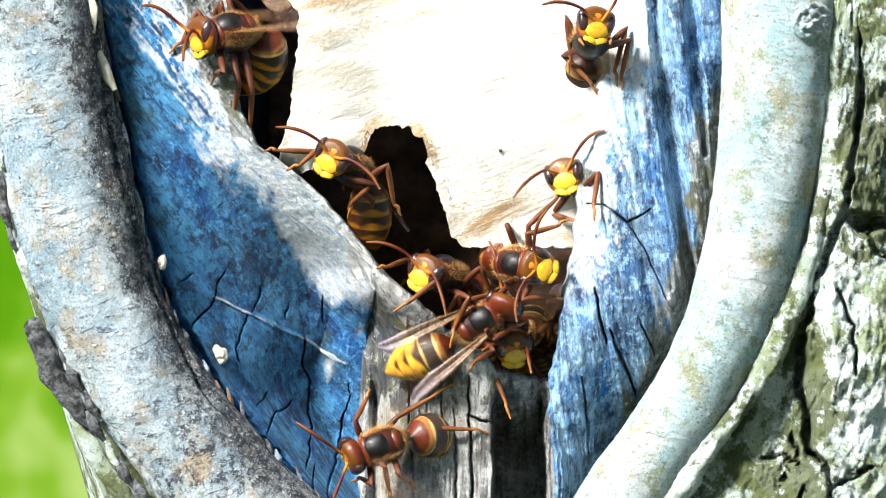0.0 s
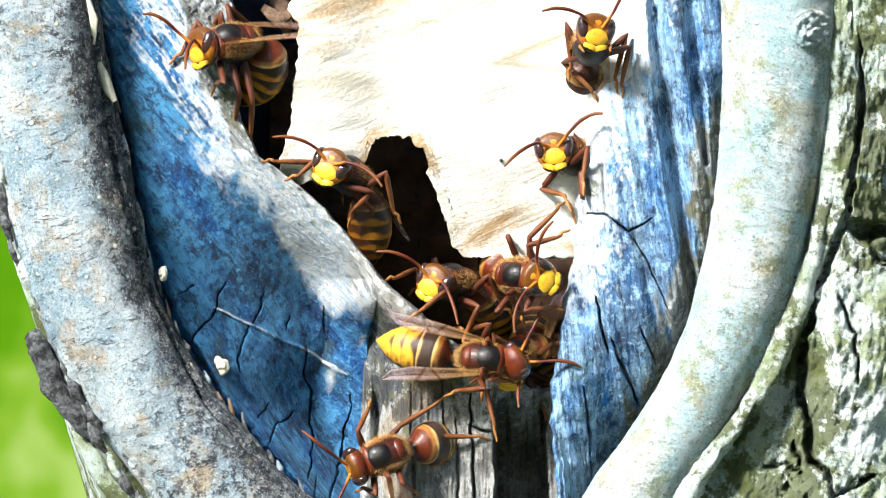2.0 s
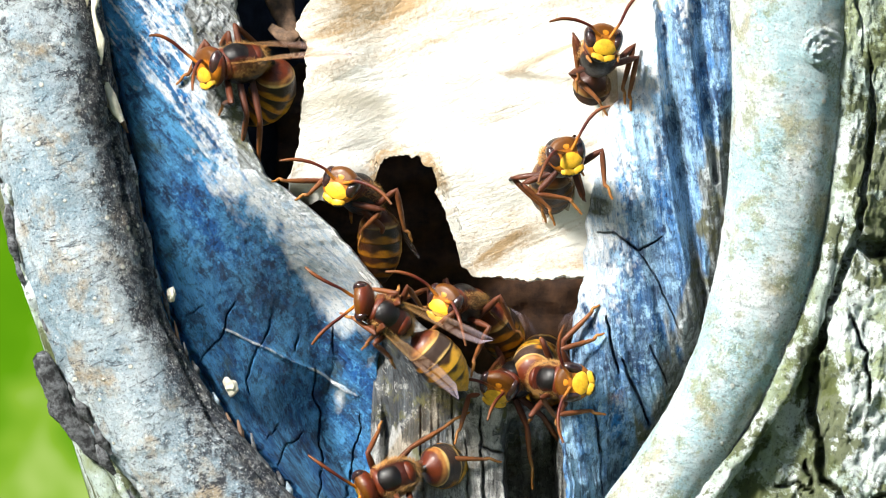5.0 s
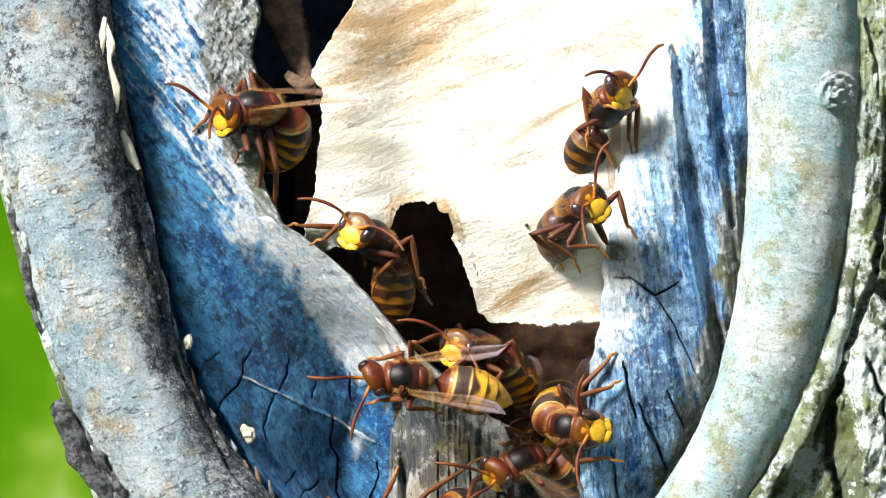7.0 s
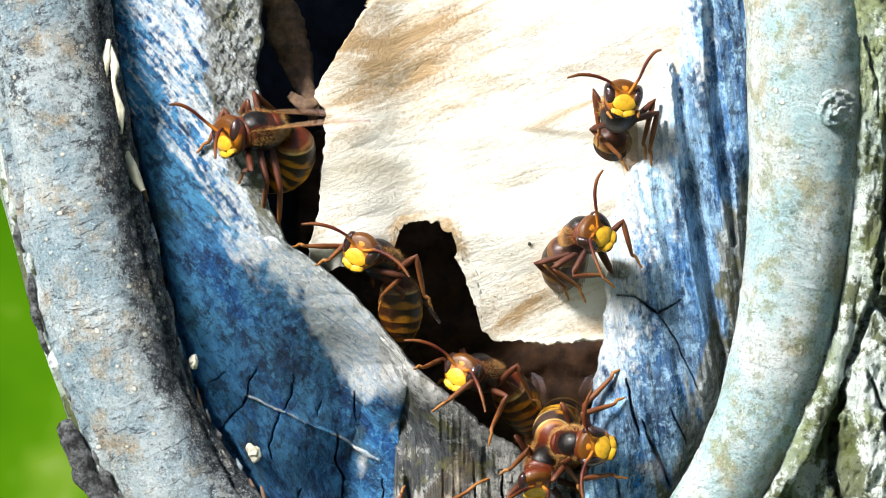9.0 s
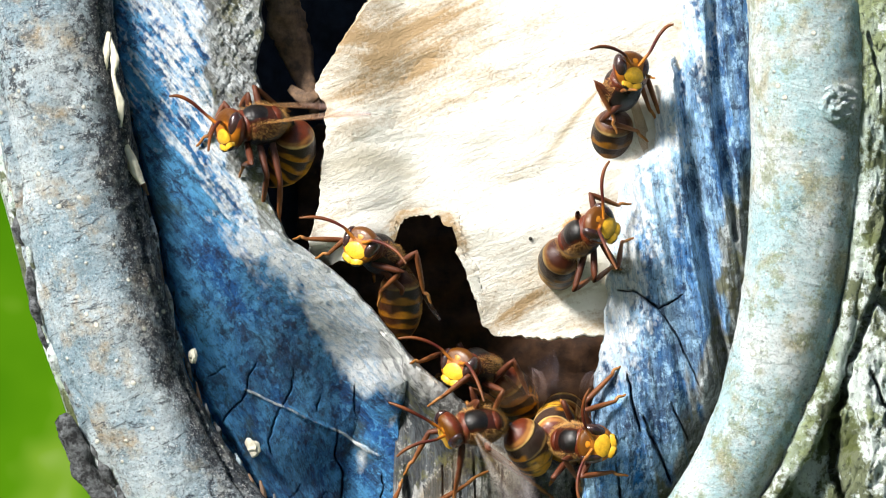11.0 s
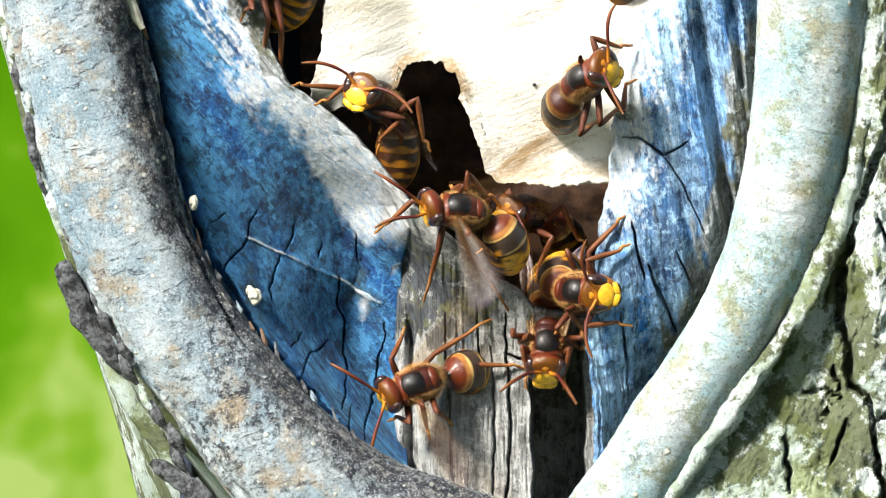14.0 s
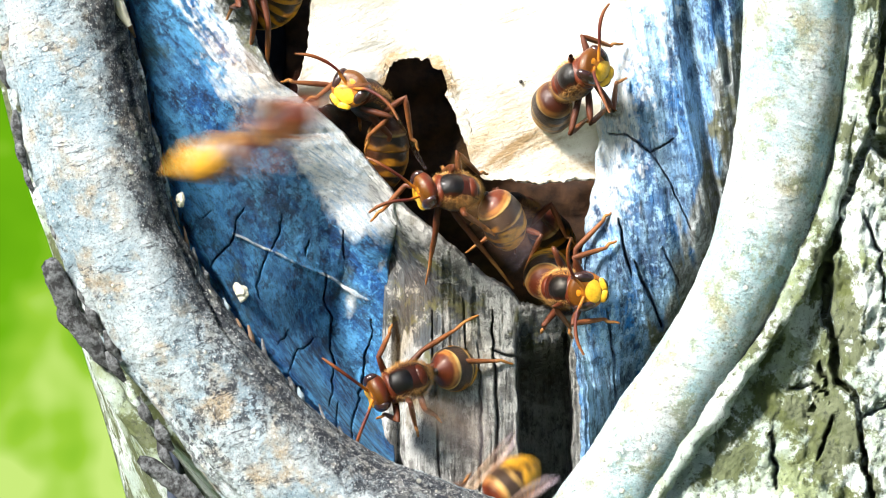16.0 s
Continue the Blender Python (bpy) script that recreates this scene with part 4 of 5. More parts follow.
def limb(name, points, radii, colours, around=10, steps=9, bend=True):
    """A jointed, tapering tube through a few points."""
    pts = np.c_[np.array(points, float), np.array(radii, float), np.array(colours, float)]
    if bend:
        q = []
        for i in range(len(pts) - 1):
            for k in range(steps):
                f = k / steps
                row = pts[i] * (1 - f) + pts[i + 1] * f
                row[3] *= 1 + 0.28 * math.sin(math.pi * f)
                q.append(row)
        pts = np.vstack([q, pts[-1]])
    else:
        pts = spline(pts, steps * len(pts))
    mid, rad = pts[:, :3], pts[:, 3]
    along = np.gradient(mid, axis=0)
    along /= np.linalg.norm(along, axis=1)[:, None] + 1e-9
    ref = np.array([0.31, 0.52, 0.79])
    a = np.cross(along, ref)
    a /= np.linalg.norm(a, axis=1)[:, None] + 1e-9
    b = np.cross(along, a)
    ang = np.linspace(0, 2 * np.pi, around, endpoint=False)
    p = mid[:, None, :] + rad[:, None, None] * (np.cos(ang)[None, :, None] * a[:, None, :] + np.sin(ang)[None, :, None] * b[:, None, :])
    n = len(mid)
    faces = grid_faces(n, around, True).tolist() + [list(range(around))[::-1], [(n - 1) * around + i for i in range(around)]]
    return painted(name, p.reshape(-1, 3), faces, np.repeat(pts[:, 4:7], around, 0))


def gaster(curl, pitch, yaw, abdomen_shade=1.0):
    """The abdomen: overlapping rings, dark in front, yellow with dark spots behind; it bends down by curl degrees."""
    n, m = 110, 56
    s = np.linspace(0, 1, n)
    r = np.interp(s, [0, 0.02, 0.06, 0.12, 0.22, 0.40, 0.58, 0.75, 0.90, 0.97, 1.0], [0.55, 0.6, 1.8, 2.75, 3.4, 3.75, 3.6, 2.85, 1.5, 0.65, 0.12])
    r = np.convolve(np.pad(r, 4, mode="edge"), np.ones(9) / 9, mode="valid")
    edges = [0.0, 0.20, 0.385, 0.56, 0.71, 0.85, 1.01]
    local = np.zeros(n)
    ring = np.zeros(n, int)
    for i in range(6):
        k = (s >= edges[i]) & (s < edges[i + 1])
        local[k], ring[k] = (s[k] - edges[i]) / (edges[i + 1] - edges[i]), i
    r = r * (1 + 0.035 * (local - 0.5))
    turn = np.radians(pitch + curl * s)
    way = np.stack([-np.cos(turn), 0 * s, -np.sin(turn)], -1)
    mid = np.vstack([[0, 0, 0], np.cumsum((way[1:] + way[:-1]) / 2 * 13.0 / (n - 1), 0)])
    up = np.stack([-np.sin(turn), 0 * s, np.cos(turn)], -1)
    ph = np.linspace(-np.pi, np.pi, m, endpoint=False)
    p = mid[:, None, :] + r[:, None, None] * (np.cos(ph)[None, :, None] * 0.93 * up[:, None, :] + np.sin(ph)[None, :, None] * np.array([0, 1.0, 0]))
    yw = np.radians(yaw)
    rot = np.array([[math.cos(yw), -math.sin(yw), 0], [math.sin(yw), math.cos(yw), 0], [0, 0, 1]])
    p = p.reshape(-1, 3) @ rot.T + np.array([-5.2, 0, -0.5])
    rag = 0.07 * fbm(s[:, None] * 16, np.cos(ph)[None, :] * 3, np.sin(ph)[None, :] * 3, 29, 3)
    L, K, F = np.clip(local[:, None] + rag, 0, 1), ring[:, None] + 0 * ph.astype(int), np.abs(ph)[None, :] + 0 * s[:, None]
    c = np.zeros((n, m, 3))
    edge = 0.86 - 0.05 * np.cos(F * 3)
    c[:] = np.where((L > edge)[..., None], GOLD, np.where((K == 0)[..., None], np.array(RED) * 1.2, np.array((0.055, 0.034, 0.026))))
    c = np.where(((K == 0) & (L < 0.62))[..., None], np.array(RED) * 1.1, c)
    c = np.where(((K == 0) & (L >= 0.62) & (L < 0.84))[..., None], np.array((0.34, 0.14, 0.035)), c)
    c = np.where(((K <= 1) & (L > edge))[..., None], np.array((0.66, 0.42, 0.14)), c)
    dark = (L < 0.07 + 0.36 * np.exp(-(F / 0.26) ** 2)) | (((F - 0.95) ** 2 / 0.020 + (L - 0.45) ** 2 / 0.02) < 1)
    rear = np.where(dark[..., None], np.array((0.06, 0.028, 0.012)), np.array(GOLD))
    third = (L < 0.12 + 0.45 * np.exp(-(F / 0.40) ** 2))
    rear = np.where(((K == 2) & third)[..., None], np.array((0.05, 0.024, 0.014)), rear)
    rear = np.where((K == 5)[..., None], np.array(GOLD) * 0.85, rear)
    c = np.where((K >= 2)[..., None], rear, c)
    band = np.where((L > 0.56 + 0.14 * np.sin(F * 5))[..., None], np.array((0.44, 0.175, 0.009)), np.array((0.022, 0.012, 0.008)))
    c = np.where(((K >= 1) & (F > 1.15))[..., None], band, c)
    c = np.where((F > 2.3)[..., None], c * 0.6 + np.array(AMBER) * 0.4, c)
    for axis in (0, 1):
        c = (np.roll(c, 1, axis) + 2 * c + np.roll(c, -1, axis)) / 4
    # A factor below 1 paints shade into the bands of a sheltered abdomen.
    return painted("abdomen", p, grid_faces(n, m, True), c.reshape(-1, 3) * abdomen_shade)


def wing_mesh(side, folded):
    """A clear amber wing with dark veins, root at the origin, lying back along -x."""
    n, m = 60, 15
    s, t = np.meshgrid(np.linspace(0, 1, n), np.linspace(0, 1, m), indexing="ij")
    wide = np.interp(s, [0, 0.1, 0.35, 0.7, 0.9, 1.0], [0.5, 1.1, 2.4, 3.4, 2.6, 0.4]) * (0.75 if folded else 1.55)
    x = -17.5 * s
    y = side * (0.8 * np.sin(s * 2.6) - wide * t + 0.4)
    z = 0.28 * np.sin(s * 3) + 0.35 * np.sin(t * 9.0) * (0.6 if folded else 0.25) * np.clip(s * 3, 0, 1)
    vein = np.exp(-(t / 0.05) ** 2) + np.exp(-((t - 0.30 - 0.2 * s) / 0.035) ** 2) + np.exp(-((t - 0.62 + 0.15 * s) / 0.035) ** 2) + np.exp(-((t - 1) / 0.04) ** 2)
    vein = np.clip(vein + np.exp(-((s - 0.45 - 0.1 * t) / 0.012) ** 2) + np.exp(-((s - 0.68 + 0.1 * t) / 0.012) ** 2), 0, 1)[..., None]
    film = np.array((0.38, 0.20, 0.055)) * (1 - s[..., None] ** 2) + np.array((0.44, 0.38, 0.48)) * s[..., None] ** 2
    c = film * (1 - vein) + np.array((0.10, 0.03, 0.008)) * vein
    me = painted("wing", np.stack([x, y, z], -1).reshape(-1, 3), grid_faces(n, m), c.reshape(-1, 3))
    return me


def bones(hip, foot, out, long=1.0):
    """Hip, knee, ankle and toe for a foot that stands at the given place."""
    hip, foot, out = Vector(hip), Vector(foot), Vector(out).normalized()
    toe = foot
    flat = (foot - hip)
    ankle = foot - flat.normalized() * 2.3 + out * 0.9
    d = ankle - hip
    a, b = 5.0 * long, 5.6 * long
    reach = min(d.length, a + b - 0.2)
    if d.length > reach:
        ankle = hip + d.normalized() * reach
    h = max(a * a - ((reach * reach + a * a - b * b) / (2 * reach)) ** 2, 0.2) ** 0.5
    f = (reach * reach + a * a - b * b) / (2 * reach)
    side = (out - d.normalized() * out.dot(d.normalized())).normalized()
    return hip, hip + d.normalized() * f + side * h, ankle, toe


def facing(u, v, dep, fwd, back):
    """A pose at a place of the trunk's front: fwd is where the head points, back where the back faces (right, up, to the lens)."""
    x = Vector((fwd[0], -fwd[2], fwd[1])).normalized()
    z = Vector((back[0], -back[2], back[1]))
    z = (z - x * z.dot(x)).normalized()
    y = z.cross(x)
    m = Matrix((x, y, z)).transposed().to_4x4()
    m.translation = P(u, v, dep)
    return m


def turned(m, fwd, up):
    """The turn of a head, in the space of a body at m, that looks along fwd with its top towards up (right, up, to the lens)."""
    return (m.to_3x3().inverted() @ facing(0, 0, 0, fwd, up).to_3x3()).to_4x4()


def hornet(label, m, head=(0, 0, 0), curl=35, pitch=8, yaw=0, antennae=((35, 25), (35, 25)), feet=None, wings=(12, 8), folded=True, size=1.0, stance=1.0, abdomen_shade=1.0):
    """A hornet about 24 mm long at the pose m. head: turn about its own axes, or where it looks and where its top points;
    antennae: (out, up) of each side in degrees, or where each points (right, up, to the lens);
    feet: six places (left fore, mid, hind, right fore, mid, hind), on the trunk as (u, v, dep) or None; wings: (outwards, up)."""
    body = thing("hornet", label, "hornet", "hornets at the nest", m)

    def thorax_paint(w):
        c = np.broadcast_to(np.array(DEEP_RED), w.shape).copy()
        c[w[:, 0] > 0.45] = RED
        c[w[:, 2] < -0.15] = BLACK
        c[(w[:, 0] < -0.5)] = BLACK
        return c
    sz = Matrix.Scale(size, 4)

    def add(name, me, mat, parent=body, text=""):
        if size != 1.0 and parent is body:
            me.transform(sz)
        return part(name, me, mat, parent, text)
    add("thorax", blob("thorax", (-0.2, 0, 0), (4.2, 3.05, 3.0), RED, n=30, m=36, paint=thorax_paint), CHITIN)
    add("collar", blob("collar", (2.55, 0, 0.30), (1.25, 2.72, 2.30), RED, n=24, m=32), CHITIN, text="red-brown collar behind the head")
    add("back_shield", blob("back_shield", (0.70, 0, 1.65), (2.45, 2.25, 1.75), BLACK, n=24, m=32, paint=lambda w: np.where((np.abs(w[:, 1]) < 0.75)[:, None], np.array(BLACK), np.array(DEEP_RED))), CHITIN, text="glossy black back shield")
    add("rear_shield", blob("rear_shield", (-2.35, 0, 1.35), (1.25, 1.9, 1.45), RED, n=20, m=28), CHITIN, text="red-brown rear shield")
    add("waist", limb("waist", [(-3.6, 0, -0.3), (-4.6, 0, -0.55), (-5.6, 0, -0.5)], [1.7, 0.6, 0.6], [BLACK] * 3, 14, bend=False), CHITIN)
    add("abdomen", gaster(curl, pitch, yaw, abdomen_shade), CHITIN, text="abdomen banded dark brown and yellow")

    rng = random.Random(len(bpy.data.objects))
    hv, hf, hc = [], [], []
    while len(hf) < 1900 * 3:
        w = Vector([rng.gauss(0, 1) for _ in range(3)]).normalized()
        if w.z < -0.05 or (abs(w.y) < 0.62 and w.z > 0.55 and w.x > -0.75) or w.x > 0.85:
            continue
        p = Vector((-0.2 + 4.3 * w.x, 2.95 * w.y, 2.9 * w.z + (0.2 if w.z > 0.4 else 0)))
        q = (w + Vector([rng.uniform(-0.45, 0.45) for _ in range(3)])).normalized()
        side = q.cross(Vector((0.3, 0.5, 0.8))).normalized() * 0.017
        other = q.cross(side).normalized() * 0.017
        k, tip = len(hv), p + q * rng.uniform(0.45, 1.05)
        hv += [p + side, p - side * 0.5 + other, p - side * 0.5 - other, tip]
        hf += [(k, k + 1, k + 3), (k + 1, k + 2, k + 3), (k + 2, k, k + 3)]
        hc += [(0.52, 0.28, 0.085)] * 4
    tagged(add("fuzz", painted("fuzz", np.array(hv), hf, np.array(hc)), LIMB, text="golden hair"), kind="stuff")

    # head and what it carries
    def edged(colour):
        return lambda w: np.where((w[:, 0] < 0.26)[:, None], np.array((0.02, 0.008, 0.004)), np.array(colour))

    def head_shape(p):
        q = p.copy()
        q[:, 0] = np.where(q[:, 0] > 0.9, 0.9 + (q[:, 0] - 0.9) * 0.45, q[:, 0])
        q[:, 1] *= 1 + 0.12 * np.clip(p[:, 2] / 2.6, -1, 0.4)
        return q

    def head_paint(w):
        c = np.broadcast_to(np.array(RED) * 1.15, w.shape).copy()
        c[(w[:, 0] > 0.75) & (w[:, 2] > -0.2)] = np.array(ORANGE) * 0.8
        c[(w[:, 0] > 0.1) & (w[:, 2] > 0.35)] = np.array(ORANGE) * 0.24
        c[(w[:, 2] < -0.55)] = np.array(AMBER) * 0.6
        c[(w[:, 0] > 0.1) & (np.abs(w[:, 1]) > 0.45) & (w[:, 2] < -0.1)] = np.array(ORANGE) * 0.85
        return c
    skull = add("head", blob("head", (0, 0, 0), (1.65, 2.72, 2.66), RED, n=30, m=40, shape=head_shape, paint=head_paint), CHITIN, text="red-brown head with a yellow face")
    gaze = turned(m, *head) if hasattr(head[0], "__len__") else pose(0, 0, 0, *head)
    skull.matrix_basis = Matrix.Translation(Vector((4.75, 0, 0.0)) * size / 1000) @ gaze @ Matrix.Scale(1.16 * size, 4)
    straight = (m.to_3x3() @ gaze.to_3x3()).inverted()
    for s in (1, -1):
        add("eye", blob("eye", (0.16, 1.80 * s, 0.30), (1.14, 0.94, 1.80), (0.032, 0.012, 0.010), turn=(-12 * s, 0, 14 * s)), EYE, skull, "dark glossy eye")
        add("mandible", blob("mandible", (0.70, 0.74 * s, -2.18), (0.44, 1.02, 0.72), YELLOW, turn=(20 * s, -8, 0), n=20, m=24,
            paint=lambda w: np.where(((w[:, 0] < -0.55) | (w[:, 2] < -0.62) | (w[:, 2] > 0.66) | (w[:, 1] * s < -0.86))[:, None], np.array(BLACK), np.array(YELLOW))), CHITIN, skull, "yellow jaw with a black tip")
        feel = antennae[0 if s > 0 else 1]
        if len(feel) == 3:
            way = np.array((straight @ Vector((feel[0], -feel[2], feel[1]))).normalized())
        else:
            o, e = radians(feel[0]), radians(feel[1])
            way = np.array([math.cos(o) * math.cos(e), s * math.sin(o) * math.cos(e), math.sin(e)])
        root = np.array([1.15, 0.62 * s, 0.55])
        elbow = root + way * 1.3 + np.array([0.6, 0.6 * s, 1.0])
        droop = np.array([0.0, 0.3 * s, -0.8])
        pts = [root, (root + elbow) / 2, elbow, elbow + way * 2.2 + droop * -0.2, elbow + way * 4.2 + droop * 0.3, elbow + way * 5.7 + droop * 1.4]
        add("antenna", limb("antenna", pts, [0.21, 0.23, 0.21, 0.25, 0.24, 0.15], [ORANGE, ORANGE, RED, RED, AMBER, (0.16, 0.06, 0.02)], 10, 8, bend=False), LIMB, skull, "amber antenna")
    def plate(p):
        q = p.copy()
        q[:, 1] *= 1 - 0.16 * p[:, 2] / 1.5
        return q

    def plate_paint(w):
        c = np.broadcast_to(np.array(YELLOW), w.shape).copy()
        c[w[:, 0] < 0.46] = (0.02, 0.008, 0.004)
        c[(w[:, 2] < -0.86) & (np.abs(w[:, 1]) < 0.3)] = (0.05, 0.02, 0.005)
        return c
    add("face_plate", blob("face_plate", (0.78, 0, -0.62), (0.60, 1.80, 1.48), YELLOW, n=24, m=36, shape=plate, paint=plate_paint), CHITIN, skull, "yellow face plate")
    add("brow", blob("brow", (0.60, 0, 1.02), (0.60, 1.15, 0.98), ORANGE, n=20, m=28, shape=lambda p: p * np.c_[np.ones(len(p)), 1 + 0.42 * p[:, 2] / 0.98, np.ones(len(p))], paint=edged((0.58, 0.22, 0.010))), CHITIN, skull, "orange brow between the antennae")

    # legs
    inv = (m @ sz).inverted()
    k = 0
    for s in (1, -1):
        for x, fx, fy in ((2.3, 7.2, 4.8), (0.4, 0.8, 8.4), (-1.7, -8.0, 7.0)):
            hip = (x, 1.5 * s, -1.9)
            foot = (fx * (0.4 + 0.6 * stance), fy * s * stance, -3.6)
            if feet and feet[k] is not None:
                foot = (inv @ P(*feet[k])) * 1000
            a, b, c, d = bones(hip, foot, (0.1, 0.75 * s, 0.75), (1.0, 1.12, 1.3)[k % 3])
            e = c.lerp(d, 0.35) + Vector((0.0, 0.25 * s, 0.35))
            add("leg", limb("leg", [a, b, c, e, c.lerp(d, 0.75), d], [0.46, 0.42, 0.27, 0.22, 0.18, 0.12], [DEEP_RED, (0.10, 0.026, 0.008), (0.24, 0.085, 0.022), (0.40, 0.18, 0.05), TAN, TAN], 10, 6), LIMB)
            k += 1
    # wings
    for s in (1, -1):
        outw, up, *tilt = wings if not hasattr(wings[0], "__len__") else wings[0 if s > 0 else 1]
        w = add("wing", wing_mesh(s, folded), WING if folded else WHIRR, text="clear amber wing with dark veins")
        w.matrix_basis = Matrix.Translation(Vector((1.3, 2.2 * s, 2.1)) * size / 1000) @ pose(0, 0, 0, 0, up, -s * outw) @ pose(0, 0, 0, *(tilt or [0]))
    return body


def child(ob, name, which=0):
    return [c for c in ob.children if c.name.split(".")[0] == name][which]


H1 = facing(452, 197, -2.2, (-0.93, -0.12, 0.35), (0.05, 0.78, 0.62))
fanner = hornet("red-brown hornet fanning its wings beside the nest paper", H1, head=((-0.80, -0.10, 0.58), (-0.15, 0.97, 0.0)), curl=100, pitch=60, antennae=((-0.25, -0.5, 0.85), (-0.8, 0.58, 0.2)),
                feet=[(416, 289, 1), (457, 359, 3), (486, 391, 4), (340, 234, 1), None, None], wings=((2, 4, 22), (6, -6, 20)), size=1.05)
H2 = facing(663, 430, 1, (-0.62, 0.35, 0.70), (0.35, 0.80, -0.10))
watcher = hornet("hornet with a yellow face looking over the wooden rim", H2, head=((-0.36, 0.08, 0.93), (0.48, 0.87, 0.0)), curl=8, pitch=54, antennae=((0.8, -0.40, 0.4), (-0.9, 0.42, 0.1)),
                 feet=[(660, 520, 2), (690, 565, 8), None, (548, 436, -0.5), (508, 402, 0), None], wings=(2, -24), abdomen_shade=0.55)
G_FWD, G_BACK, G_FACE, G_TOP = (-0.66, 0.06, 0.75), (0.15, 0.95, 0.10), (-0.46, 0.03, 0.89), (0.44, 0.88, 0.0)
H3 = facing(857, 630, 9, G_FWD, G_BACK)
greeter = hornet("hornet with a yellow face sitting in the nest entrance", H3, head=(G_FACE, G_TOP), curl=40, pitch=25, antennae=((0.35, -0.75, 0.5), (-0.88, 0.45, 0.15)),
                 feet=[(768, 699, 3), (871, 759, 6), None, (736, 623, 3), None, None], wings=(4, -30))
H4 = facing(1010, 757, 3, (0.68, -0.05, 0.73), (-0.73, 0.15, 0.68))
guard = hornet("hornet with a yellow face clinging to the pale blue wood", H4, head=((0.12, -0.10, 0.98), (-0.98, -0.02, 0.1)), curl=30, pitch=30, yaw=-35, antennae=((-0.2, 0.9, 0.4), (-0.1, -0.95, 0.3)),
               feet=[(1101, 673, 2), (1092, 623, 3), None, (1104, 818, 2), (1021, 844, 5), None], wings=(1, -50))
S_FACE, S_TOP = (0.18, 0.12, 0.98), (0.08, 0.98, 0.0)
H5 = facing(1092, 165, 0, (0.12, 0.45, 0.88), (-0.10, 0.85, -0.50))
sentry = hornet("hornet with a yellow face, its abdomen painted in shade, on the tip of the wood", H5, head=(S_FACE, S_TOP), curl=10, pitch=6, stance=0.45, antennae=((0.45, 0.88, 0.1), (-0.9, 0.25, 0.2)),
                feet=[None, (1150, 262, 3), (1140, 250, 3), None, (1108, 270, 4), None], wings=((2, -40), (72, 4)), abdomen_shade=0.42)
H7 = facing(1020, 398, -3, (0.60, 0.40, 0.70), (-0.60, 0.20, 0.77))
climber = hornet("hornet with a yellow face, its abdomen painted in shade, climbing the edge of the wood", H7, head=((0.45, -0.05, 0.89), (-0.72, 0.60, 0.3)), curl=25, pitch=24, yaw=0, antennae=((0.1, 0.95, 0.2), (0.1, -0.8, 0.5)),
                 feet=[(1104, 335, 2), None, None, (1111, 395, 2), (1092, 452, 4), (1048, 474, 7)], wings=(-2, -38), stance=0.35, abdomen_shade=0.36)
H6 = facing(716, 671, -4, (-0.99, 0.06, 0.14), (0.05, 0.22, 0.97))
visitor = hornet("hornet walking with its amber wings folded back", H6, head=(0, 24, 34), curl=12, pitch=4, yaw=-10, antennae=((38, 20), (30, 20)), wings=(9, 6), stance=0.72)
H8 = facing(810, 622, 0, (-0.97, 0.12, 0.25), (0.10, 0.50, 0.86))
fanner_low = hornet("hornet fanning its wings on the rim of the hollow", H8, head=((-0.90, -0.30, 0.25), (-0.1, 0.35, 0.93)), curl=60, pitch=28, yaw=-32, antennae=((-0.98, -0.1, 0.2), (-0.75, 0.55, 0.2)),
                    feet=[(747, 780, 10), (900, 800, 11), None, (659, 662, 5), None, None], wings=((50, 18), (50, 18)), folded=False, stance=0.8)
H10 = facing(727, 928, 8.2, (-0.93, -0.33, 0.15), (0.02, 0.22, 0.97))
sitter = hornet("red-brown hornet seen from above on the grey wood", H10, head=((-0.88, -0.42, 0.18), (0.0, 0.2, 0.97)), curl=70, pitch=32, antennae=((-0.35, -0.93, 0.2), (-0.8, 0.55, 0.2)),
                feet=[(675, 992, 13), None, (790, 1000, 13), (705, 826, 12.5), (871, 803, 12), (917, 898, 13)], wings=((60, 20), (60, 20)), folded=False)
H11 = facing(912, 1022, 9.5, (-0.50, -0.80, 0.30), (0.05, 0.25, 0.97))
crawler = hornet("hornet crawling down the split grey wood", H11, head=(0, -22, 0), curl=30, pitch=10, yaw=0, antennae=((25, 10), (40, 15)), wings=(8, 4), stance=0.8)

bead = part("bead", blob("bead", (0, 0, 0), (0.30, 0.22, 0.30), (0.05, 0.045, 0.04)), EYE, nest, "tiny dark bead on the paper")
bead.matrix_parent_inverse = NEST_IN
bead.matrix_basis = Matrix.Translation(P(932, 399, 6.2))


# ---------------------------------------------------------------- what moves
def sway(m, times, seed, turn=3.0, shift=0.0004):
    """Small breathing shifts about a pose."""
    rng = random.Random(seed)
    rows = []
    for t in times:
        d = Matrix.Translation([rng.uniform(-shift, shift) for _ in range(3)])
        rows.append((t, d @ m @ pose(0, 0, 0, *[rng.uniform(-turn, turn) for _ in range(3)])))
    return rows


def beat(ob, step, swing):
    """A wing that whirs about its root."""
    base = ob.matrix_basis.copy()
    rows, i, t = [], 0, 0.0
    while t < 16.0:
        a = swing * (1 if i % 2 else -1)
        rows.append((t, base @ pose(0, 0, 0, a * 0.6, a * 0.5, a)))
        i, t = i + 1, t + step
    rows.append((16.0, base))
    walk(ob, rows)


def nod(ob, times, seed, turn):
    """A head that looks about."""
    walk(ob, [(t, m) for t, m in sway(ob.matrix_basis.copy(), times, seed, turn, 0.0)])


